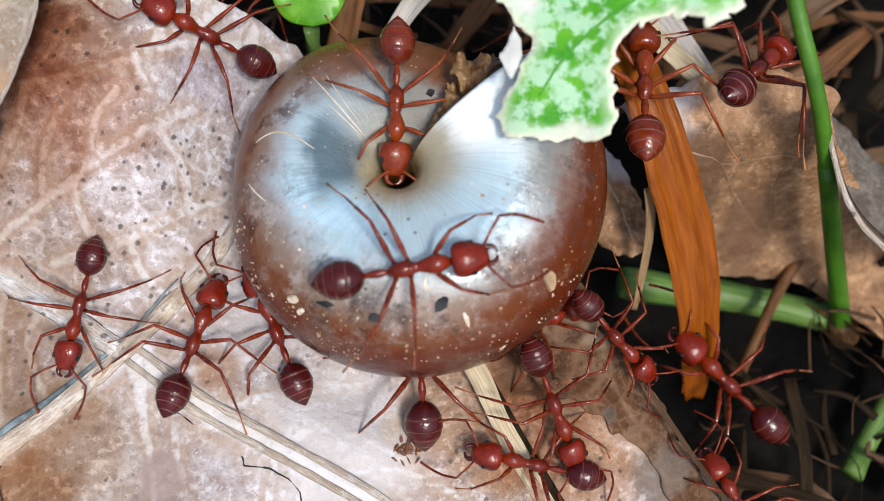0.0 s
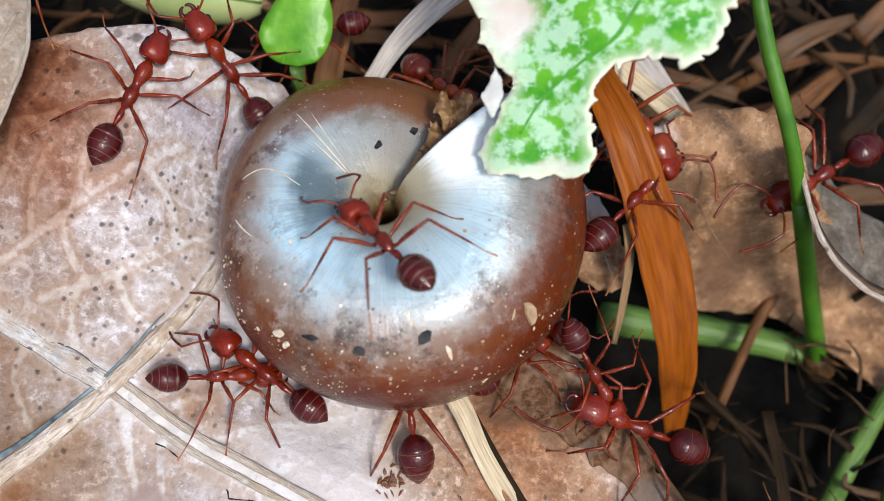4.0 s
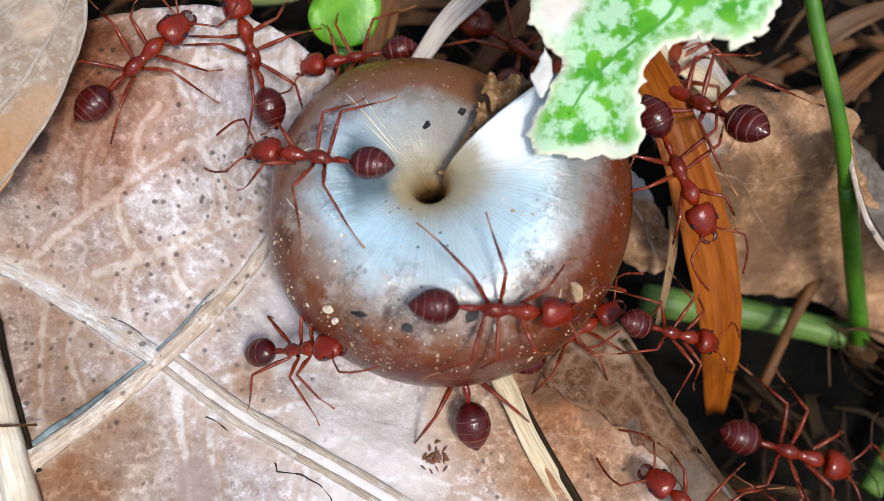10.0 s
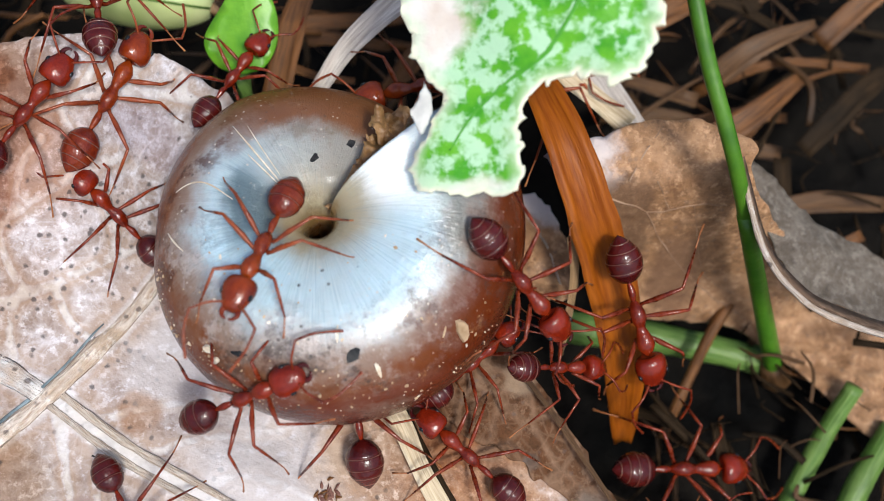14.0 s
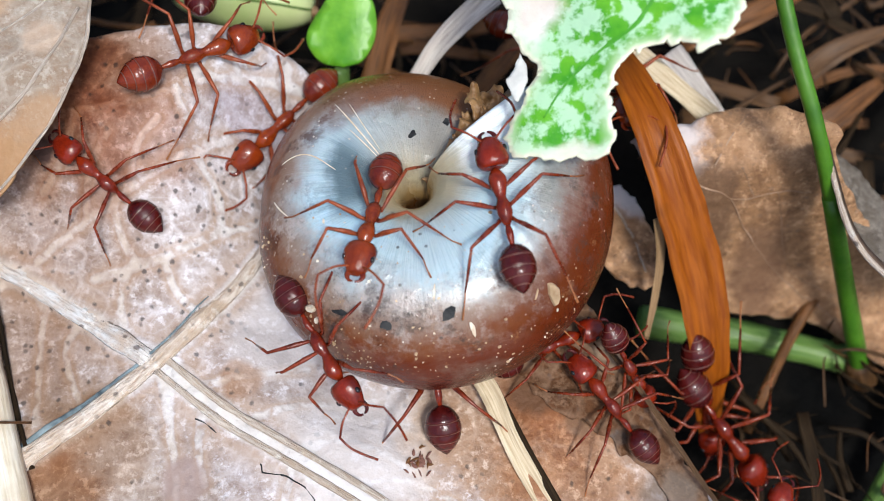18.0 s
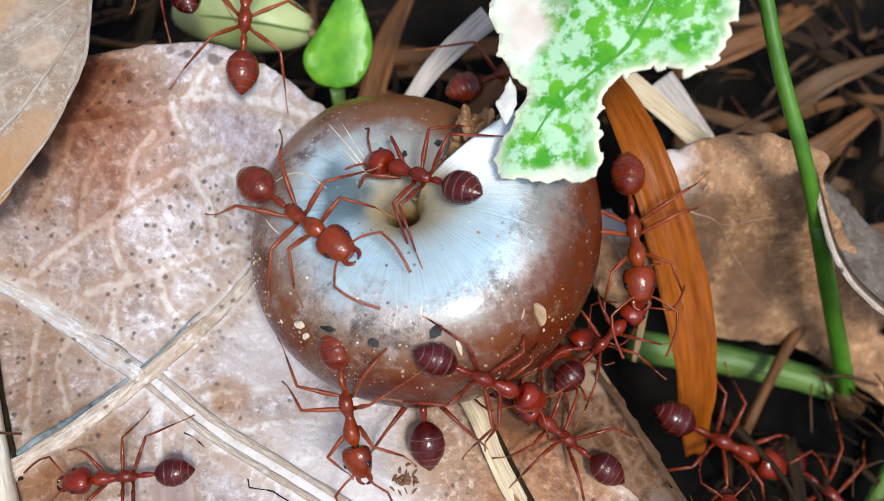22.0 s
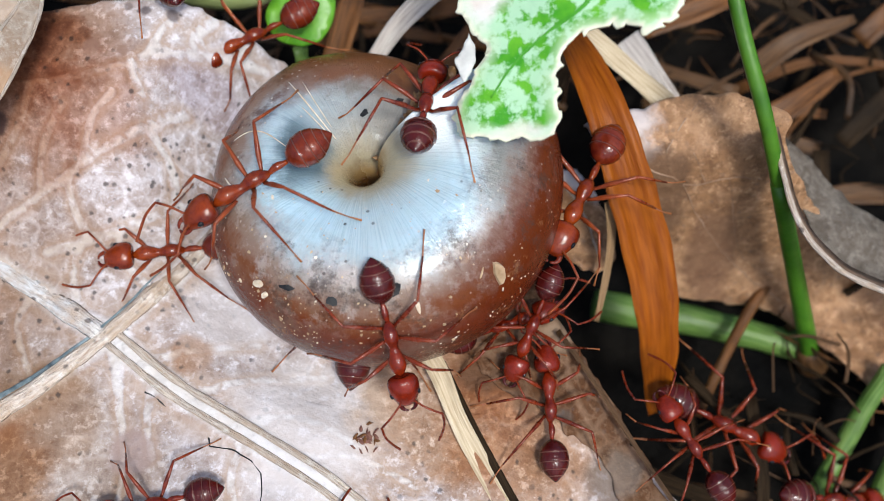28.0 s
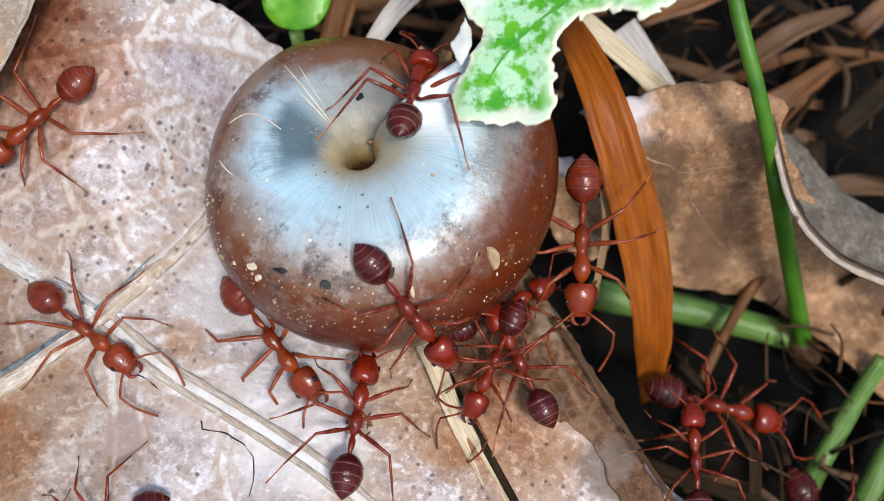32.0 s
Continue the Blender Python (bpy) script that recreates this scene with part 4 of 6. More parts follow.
# ---------------------------------------------------------------- dry leaf, blades and stems beside the shell
def brown_height(x, y):
    """Flat at the back, bent down steeply towards the front, its far corner raised."""
    z = np.interp(y - 0.10 * (x - 17), [-6, -3, 0, 2.7, 5.4, 6.4, 8, 12], [-17, -14.5, -11, -6.3, 0.8, 2.6, 3.4, 3.0])
    if x > 17:
        z += 0.55 * (x - 17) * min(1, max(0, (y - 3.5) / 2.5))
    z = float(z) + 7.0 * smooth_step(21.5, 28, x) * smooth_step(3.0, -5.0, y)
    return z + rough(x, y, 0.3, 0.5, 11) + 0.5 * abs(noise.noise(Vector((x * 0.5, y * 0.5, 3)))) + rough(x, y, 1.2, 0.25, 5) - 0.45 * max(0.0, 0.35 - abs(noise.noise(Vector((x * 0.35, y * 0.6, 17)))))


def right_leaf():
    leaf = tagged(new("fallen_leaf"), "brown dry leaf bent over, with a pale raised margin", "leaf")
    part("blade", sheet([(9.7, 7.5), (10.9, 8.1), (13.3, 8.8), (15.4, 9.6), (17.6, 9.6), (19.7, 8.6), (21.4, 7.2), (21.3, 6.2), (23.4, 5.0), (26.2, 4.0), (29.4, 2.8), (36, 0.8), (41, -9.5), (41, -12.5), (36.4, -10.6),
                         (32.4, -7.2), (29.0, -3.8), (26.2, -0.8), (23.8, 0.9), (20.8, 1.2), (17.6, 1.2), (16.1, 2.7), (14.0, 4.2), (11.3, 5.4)], brown_height, 0.15, 0.4, 0.12, 5), MAT["leaf_back"], leaf)
    rim = smoothed([(19.6, 5.3, 7.0), (20.4, 3.7, 5.5), (21.1, 1.7, 4.5), (21.9, 0.2, 4.0), (22.9, -1.0, 3.8), (24.0, -1.9, 3.6), (26.2, -2.9, 3.5), (29, -3.8, 3.4)], 6)
    bm = bmesh.new()
    rows = [[bm.verts.new((p + Vector(q)) * MM) for q in ((0, 0, 0), (0.1, 0.25, -0.5), (0.4, 0.6, -1.2), (0.9, 1.2, -2.0), (1.0, 1.3, -1.9), (0.5, 0.7, -1.1), (0.2, 0.32, -0.45), (0.12, 0.05, 0))] for p in rim]
    for p, q in zip(rows, rows[1:]):
        for k in range(8):
            bm.faces.new((p[k], p[(k + 1) % 8], q[(k + 1) % 8], q[k]))
    part("folded_side", bm, MAT["leaf_fold"], leaf)
    part("margin", tube([p * MM for p in rim], [(0.17 + 0.05 * noise.noise(p)) * MM for p in rim], 8), MAT["vein"], leaf, "pale raised margin")
    low = lambda x, y: -2.0 + rough(x, y, 0.4, 0.6, 31) - 0.3 * (x - 25)
    part("lower_blade", sheet([(23.0, 9.4), (25.1, 7.8), (27.5, 5.6), (33, 2.6), (35, -2), (28, 0.2), (25.2, 1.6), (23.9, 4.2), (22.9, 6.8)], low, 0.15, 0.4, 0.3, 8), MAT["leaf_grey"], leaf, "greyish skeletal blade under the margin")
    for pts, r in (([(13.6, 5.5), (16.0, 5.2), (18.7, 5.3), (20.6, 5.3)], 0.12), ([(14.6, 6.1), (15.5, 7.6), (16.7, 9.2)], 0.08), ([(16.0, 5.2), (18.3, 3.8), (21.9, 2.4), (25.4, 1.0)], 0.12), ([(16.3, 6.2), (17.4, 5.2)], 0.08), ([(18.7, 5.3), (20.8, 3.4), (24.5, 2.2)], 0.08)):
        vein("vein", pts, r * 0.7, r * 0.4, leaf, brown_height, MAT["vein_brown"], 0.0, "", 0.3)


right_leaf()


def beige_scrap():
    h = lambda x, y: -3.2 + rough(x, y, 0.6, 0.5, 15) + rough(x, y, 1.6, 0.2, 4)
    scrap = tagged(new("leaf_scrap"), "beige dry leaf scrap in the gap beside the shell", "leaf")
    part("blade", sheet(SCRAP, h, 0.12, 0.3, 0.3, 22), MAT["leaf_back"], scrap)
    vein("vein", [(9.2, 6.6), (10.6, 4.2), (11.2, 1.8)], 0.1, 0.06, scrap, h, MAT["vein"])


SCRAP = [(8.6, 8.0), (10.4, 7.4), (11.8, 4.6), (12.2, 1.6), (10.4, 0.8), (8.8, 2.2), (7.6, 5.2)]
beige_scrap()


def blade_strip(pts, w0, w1, name, label, category, material, fold=0.25, belly=0.0, n=8):
    """A long dry blade with a crease along its middle."""
    line = [p * MM for p in smoothed(pts, n)]
    bm = bmesh.new()
    rows = []
    for i, p in enumerate(line):
        d = (line[min(i + 1, len(line) - 1)] - line[max(i - 1, 0)]).normalized()
        side = d.cross(Vector((0, -0.3, 1))).normalized()
        up = side.cross(d)
        s = i / (len(line) - 1)
        w = ((w0 + (w1 - w0) * s) + belly * math.sin(math.pi * s)) * MM * (1 + 0.12 * noise.noise(p * 400))
        rows.append([bm.verts.new(p + side * w * k + up * (w * fold * (abs(k) - 0.5) + 0.05 * MM * q + 0.1 * w * noise.noise(p * 300 + Vector((k, 0, 0))))) for q in (1, -1) for k in ((-1, -0.5, 0, 0.5, 1) if q == 1 else (1, 0.5, 0, -0.5, -1))])
    uv = bm.loops.layers.uv.verify()
    run = 0.0
    for i, (a, b) in enumerate(zip(rows, rows[1:])):
        far = run + (line[i + 1] - line[i]).length / MM
        for k in range(10):
            f = bm.faces.new((a[k], a[(k + 1) % 10], b[(k + 1) % 10], b[k]))
            for l, (du, dv) in zip(f.loops, ((0, run), (1, run), (1, far), (0, far))):
                l[uv].uv = (0.1 * (k + du), dv)
        run = far
    bm.faces.new(rows[0][::-1])
    bm.faces.new(rows[-1])
    ob = part(name, bm, material)
    return tagged(ob, label, category)


def stick(pts, r0, r1, name, label, category, material, flat=1.0, sides=8, wob=0.1):
    line = [p * MM for p in smoothed(pts, 6)]
    n = len(line)
    radii = [(r0 + (r1 - r0) * i / (n - 1)) * MM * (1 + wob * noise.noise(line[i] * 700)) for i in range(n)]
    return tagged(part(name, tube(line, radii, sides, flat, up=(0.3, 0.2, 1)), material), label, category)


blade_strip([(8.4, 13.4, 5.0), (9.6, 10.4, 5.4), (10.8, 7.4, 5.0), (12.2, 3.9, 3.0), (13.7, 0.3, -0.1), (14.6, -3, -3), (15.0, -5.4, -6), (15.2, -7.0, -8)], 0.7, 0.55, "dry_grass", "broad amber dry grass blade beside the shell", "grass blade", MAT["blade"], 0.55, 0.8)
blade_strip([(9.6, 13.6, 4.5), (12.0, 12.6, 2.5), (15.5, 10.9, 0)], 0.55, 0.7, "dry_grass", "pale straw blade behind the shell", "grass blade", MAT["straw"])
blade_strip([(13.0, 15.5, 0.5), (15.6, 12.5, -1.5), (17.0, 10.6, -3)], 0.9, 0.8, "dry_grass", "greyish straw blade in the litter", "grass blade", MAT["bark"])
def grass_shoot():
    shoot = tagged(new("grass_shoot"), "upright fresh green grass stem with a dull swollen base", "grass")
    line = [p * MM for p in smoothed([(15.6, 13.0, 15.5), (16.0, 12.0, 14), (17.1, 9.0, 11.5), (19.3, 5.0, 7.3), (23.3, 1.4, -3), (27.2, -1.8, -13)], 8)]
    part("stem", tube(line, [v * MM for v in taper(len(line), 0.39, 0.47)], 10), MAT["stem"], shoot)
    part("sheath", tube(line[-14:], [v * MM for v in taper(14, 0.49, 0.66)], 10), MAT["stem"], shoot)
    knot = smoothed([(26.6, -1.3, -11.6), (27.2, -1.8, -13), (27.7, -2.2, -14.4)], 5)
    part("node", tube([p * MM for p in knot], [v * MM for v in taper(len(knot), 0.8, 0.5, 0.5)], 10), MAT["straw_brown"], shoot, "brownish swollen node")


grass_shoot()
stick([(12.0, 1.6, -11.5), (15.6, 1.1, -12), (18.3, 0.8, -12), (23.1, -0.1, -12.5), (27.1, -1.0, -13)], 1.15, 1.0, "grass_stalk", "thick pale green stalk low in the litter", "stalk", MAT["stalk"])
stick([(24.0, 3.2, -8.6), (21.9, 0.2, -9.4), (20.0, -3.2, -9.8), (18.6, -6.2, -11.5)], 0.42, 0.34, "dry_twig", "greyish brown twig crossing the green stalk", "twig", MAT["straw_amber"])
blade_strip([(11.2, 3.0, 2.2), (11.5, 1.4, 0.4), (11.3, -0.6, -1.4), (10.9, -2.6, -3.0)], 0.30, 0.16, "dry_grass", "narrow tan straw hanging beside the amber blade", "grass blade", MAT["straw_tan"], 0.4)
stick([(26.0, -11.5, -12), (27.2, -9.6, -12), (29.0, -6.2, -10), (30.5, -3.7, -8)], 0.8, 0.6, "grass_stalk", "pale green stalk in the dark litter", "stalk", MAT["stalk"])
stick([(29.0, -13.5, -12), (31.0, -9.6, -11), (33.0, -6.2, -9)], 0.9, 0.8, "grass_stalk", "pale green stalk in the dark litter", "stalk", MAT["stalk"])
stick([(-28.6, 3.2, 5.6), (-28.2, -0.2, 3.4), (-27.1, -4.3, 2.4), (-25.6, -8.6, 2.3), (-23.6, -13.8, 2.3), (-22.0, -18.5, 2.3)], 0.75, 0.9, "dry_stalk", "pale cream dry stalk lying on the leaf", "stalk", MAT["cream"])
# a dark strip added for the shadowed gap beside the cream stalk
stick([(-27.4, 2.6, 4.2), (-27.2, -0.4, 2.7), (-26.2, -4.3, 1.8), (-24.75, -8.5, 1.6), (-23.4, -11.6, 1.6)], 0.12, 0.15, "dry_twig", "thin blackish strip for the shadow along the pale stalk", "twig", MAT["straw_shaded"], wob=0.6)
stick([(-27.6, -9.6, 3.3), (-25.4, -9.5, 3.35), (-23.4, -9.3, 2.6)], 0.09, 0.07, "dry_twig", "thin brown fibre across the pale stalk", "twig", MAT["straw_amber"])
blade_strip([(0.6, -5.8, 1.2), (1.5, -7.3, 1.0), (2.7, -10.0, 0.4), (4.6, -13.2, -0.6), (7, -17, -1.6)], 0.55, 0.5, "dry_grass", "pale straw blade under the shell on the leaf", "grass blade", MAT["straw"], 0.6)
stick([(1.6, -6.4, 0.35), (2.6, -8.4, 0.25), (4.2, -11.4, -0.1), (7.6, -17, -1.6)], 0.2, 0.26, "dry_twig", "thin blackish twig beside the straw on the leaf", "twig", MAT["straw_shaded"])
blade_strip([(-3.4, 13.2, 0.5), (-1.8, 14.8, 2.2), (-0.2, 15.8, 3.6), (1.8, 16.9, 5)], 0.5, 0.8, "bark_strip", "frayed grey fibrous bark strip", "bark", MAT["bark"], 0.5)
blade_strip([(8.2, -4.4, 0.4), (10.2, -7.2, 0.1), (13.2, -11.6, -1.2), (16.5, -16, -2.6)], 0.16, 0.12, "dry_grass", "thin brown straw along the leaf margin", "grass blade", MAT["straw_brown"], 0.5)


def green_leaf():
    leaf = tagged(new("green_leaf"), "bright green torn leaf with bleached white patches", "leaf")
    h = lambda x, y: 13.0 + 0.43 * (x - 3.5) + 0.33 * (y - 3) + rough(x, y, 0.35, 0.5, 21)
    bm = sheet([(1.9, 10.2), (2.3, 7.7), (3.2, 6.5), (3.7, 5.6), (2.7, 4.2), (2.2, 2.4), (3.4, 1.5), (6.9, 1.2), (7.0, 3.4), (7.6, 5.1), (9.8, 5.5), (11.8, 4.9), (12.9, 6.4),
                (13.0, 8.2), (11.5, 12), (9, 17), (5, 19), (2.2, 15)], h, 0.12, 0.35, 0.5, 9, holes=[[(5.6, 9.3), (6.8, 8.5), (8.3, 9.0), (7.4, 9.9)]], teeth=2.3, steps=14)
    bm.normal_update()
    uv = bm.loops.layers.uv.active
    rim = [v.co.to_2d() / MM for v in bm.verts if any(abs(f.normal.z) < 0.2 for f in v.link_faces)]
    for f in bm.faces:
        for l in f.loops:
            p = l.vert.co.to_2d() / MM
            near = min((p - q).length for q in rim)
            # share of the way from the damaged ends to sound tissue
            end = min(1.0, math.hypot((p.x - 2.8) / 3.3, (p.y - 9.2) / 3.8), math.hypot((p.x - 4.8) / 3.4, (p.y - 0.8) / 1.5))
            l[uv].uv = (end * 0.8, near)
    part("blade", bm, MAT["green"], leaf)
    vein("vein", [(3.9, 3.2), (5.0, 4.6), (6.6, 5.8), (8.4, 6.9), (10.0, 9.0)], 0.06, 0.16, leaf, h, MAT["green_vein"], -0.005, "dark green midrib", 0.10)
    # the torn bit that hangs from the margin
    part("torn_bit", sheet([(2.75, 6.05), (3.1, 5.2), (2.95, 4.4), (2.6, 3.9), (2.1, 4.7), (2.35, 5.2)], lambda x, y: 14.3 + 0.4 * (y - 5) + rough(x, y, 1.5, 0.2, 2), 0.08, 0.15, 0.12, 13, holes=[[(2.45, 4.95), (2.8, 5.0), (2.75, 4.7), (2.4, 4.65)]], teeth=3.0), MAT["bleached"], leaf, "white torn flake with a hole")


green_leaf()


def young_leaf():
    h = lambda x, y: 2.2 + 0.5 * (y - 13) + 0.25 * math.sin((x + 8) * 1.2)
    leaf = tagged(new("young_leaf"), "small bright green pointed leaf behind the shell", "leaf")
    part("blade", sheet([(-7.6, 13.3), (-9.2, 13.9), (-9.9, 15.2), (-8.8, 17.0), (-7.0, 19), (-5.7, 16.8), (-5.6, 15.0), (-6.4, 13.6)], h, 0.15, 0.6), MAT["young"], leaf)
    part("stalk", tube([Vector((-7.7, 13.3, 2.2)) * MM, Vector((-7.7, 12.8, 0.6)) * MM, Vector((-7.6, 13.3, -3)) * MM, Vector((-7.5, 13.6, -14)) * MM], [0.5 * MM, 0.42 * MM, 0.4 * MM, 0.4 * MM], 8), MAT["stalk"], leaf)


young_leaf()


def pod():
    pod_thing = tagged(new("seed_pod"), "pale green smooth seed pod behind the leaf", "seed pod")
    line = smoothed([(-19.5, 20.8, 0), (-16.2, 20.4, 0.3), (-13.0, 19.9, 0.3), (-10.2, 19.4, 0)], 6)
    n = len(line)
    radii = [max(0.15, 2.2 * math.sin(math.pi * (0.04 + 0.92 * i / (n - 1))) ** 0.5) * MM for i in range(n)]
    part("husk", tube([p * MM for p in line], radii, 16), MAT["pod"], pod_thing)
    seam = [p + Vector((0, -0.75, 0.93)).normalized() * (q / MM) for p, q in zip(line, radii)]
    part("seam", tube([p * MM for p in seam], [0.09 * MM] * n, 6), MAT["stalk"], pod_thing, "darker green seam")
    part("stalk", tube([Vector(p) * MM for p in smoothed([(-10.3, 19.4, 0), (-9.4, 19.0, -0.8), (-8.6, 18.8, -2.6)], 4)], [v * MM for v in taper(9, 0.35, 0.2)], 8), MAT["straw_tan"], pod_thing, "dry brown stalk")


pod()


# straw in the dark behind and beside
def litter():
    rng = random.Random(5)
    spots = [(20, 20, 1), (27, 16, 1), (30, 8, 1), (24, 24, 1), (6, 21, 1), (-3, 22, 1), (14, 22, 1), (22, 12, 1), (31, 20, 1), (34, 2, 0), (18, -8, 0), (21, -11, 0), (24, -14, 0), (17, -13, 0), (31, -14, 0), (-22, 24, 1), (-14, 25, 1)]
    for cx, cy, kind in spots:
        for k in range(4 if kind else 2):
            a = rng.gauss(0.5 if kind else -0.6, 0.6)
            length = rng.uniform(5, 13)
            x, y, z = cx + rng.uniform(-4, 4), cy + rng.uniform(-4, 4), rng.uniform(-12, -5)
            d = Vector((math.cos(a), math.sin(a), rng.uniform(-0.15, 0.35))) * length / 2
            c = Vector((x, y, z))
            bend = Vector((rng.uniform(-1, 1), rng.uniform(-1, 1), rng.uniform(0, 1.5)))
            mat, say = rng.choice([(MAT["straw_brown"], "brown"), (MAT["straw_shaded"], "dark brown"), (MAT["straw_amber"], "amber"), (MAT["straw_amber"], "amber")] if kind and k < 4 else [(MAT["straw_shaded"], "dark brown"), (MAT["straw_brown"], "brown")])
            if rng.random() < 0.5:
                ob = blade_strip([c - d, c + bend, c + d], rng.uniform(0.3, 0.9), rng.uniform(0.15, 0.6), "straw", say + " dry straw blade in the litter", "straw", mat, 0.4, n=5)
            else:
                ob = stick([c - d, c + bend, c + d], rng.uniform(0.15, 0.4), rng.uniform(0.08, 0.25), "straw", say + " dry straw stem in the litter", "straw", mat, sides=6)
            tagged(ob, group="straw in the litter")


litter()


def brushwood():
    """Broader dry scraps high in the litter behind the brown leaf."""
    rng = random.Random(17)
    for k, (x, y, z, a) in enumerate(((24, 14.5, -7, 30), (26.5, 19, -5, 25), (33, 16, -8, 40), (20, 22, -4, 30), (35, 23, -6, 30), (30, 9, -11, 10), (12, 20.5, -4, 60), (-5, 19.6, -3, 75), (4.5, 21, -5, 50))):
        c, d = Vector((x, y, z)), Vector((math.cos(radians(a)), math.sin(radians(a)), rng.uniform(-0.1, 0.35))) * rng.uniform(3.5, 6.5)
        mat, say = ((MAT["straw_amber"], "amber"), (MAT["straw_brown"], "brown"), (MAT["straw_shaded"], "dark brown"), (MAT["straw_amber"], "amber"))[k % 4]
        ob = blade_strip([c - d, c + Vector((rng.uniform(-0.8, 0.8), rng.uniform(-0.8, 0.8), 0.8)), c + d], rng.uniform(0.5, 1.0), rng.uniform(0.2, 0.6), "straw", say + " broad dry straw in the litter", "straw", mat, 0.4, 0.2)
        tagged(ob, group="straw in the litter")


brushwood()


def fine_litter():
    """Thin stems, fibres and crumbled scraps that fill the dark ground round the leaves."""
    rng = random.Random(29)
    for key, count in (("straw_brown", 150), ("straw_shaded", 170), ("straw_amber", 60)):
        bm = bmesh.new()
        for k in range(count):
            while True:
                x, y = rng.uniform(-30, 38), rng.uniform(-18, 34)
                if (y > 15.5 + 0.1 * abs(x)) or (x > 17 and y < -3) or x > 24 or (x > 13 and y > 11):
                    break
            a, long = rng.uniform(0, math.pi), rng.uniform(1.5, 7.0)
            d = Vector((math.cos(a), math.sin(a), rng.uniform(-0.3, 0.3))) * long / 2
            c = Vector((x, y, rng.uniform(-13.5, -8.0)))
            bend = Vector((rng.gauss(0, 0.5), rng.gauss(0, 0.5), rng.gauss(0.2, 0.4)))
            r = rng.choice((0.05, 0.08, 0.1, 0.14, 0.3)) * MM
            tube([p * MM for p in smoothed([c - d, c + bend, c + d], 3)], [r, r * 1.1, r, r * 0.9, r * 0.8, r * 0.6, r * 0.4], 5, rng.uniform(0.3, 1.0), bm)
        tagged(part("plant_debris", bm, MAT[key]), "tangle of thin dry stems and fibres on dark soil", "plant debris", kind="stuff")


fine_litter()


# ---------------------------------------------------------------- ants
def blob(profile, sides=16, squash=1.0, bend=0.0):
    """A body of revolution along x from (x, radius, z) rows, mm."""
    bm = bmesh.new()
    rings = []
    for x, r, z in profile:
        rings.append([bm.verts.new(Vector((x, r * math.cos(a), z + r * squash * math.sin(a))) * MM) for a in (2 * math.pi * k / sides for k in range(sides))])
    for a, b in zip(rings, rings[1:]):
        for k in range(sides):
            bm.faces.new((a[k], a[(k + 1) % sides], b[(k + 1) % sides], b[k]))
    bm.faces.new(rings[0])
    bm.faces.new(rings[-1][::-1])
    return bm


LEGS = [  # root, knee, ankle, toe (mm) on the left side
    ((1.55, 0.30, -0.25), (2.35, 1.75, 0.95), (3.35, 2.75, -0.55), (4.15, 3.05, -1.25)),
    ((0.45, 0.32, -0.25), (0.75, 2.35, 1.15), (0.55, 4.05, -0.55), (0.45, 5.00, -1.25)),
    ((-0.25, 0.30, -0.25), (-1.55, 2.15, 1.25), (-3.15, 3.35, -0.45), (-4.30, 4.05, -1.25)),
]


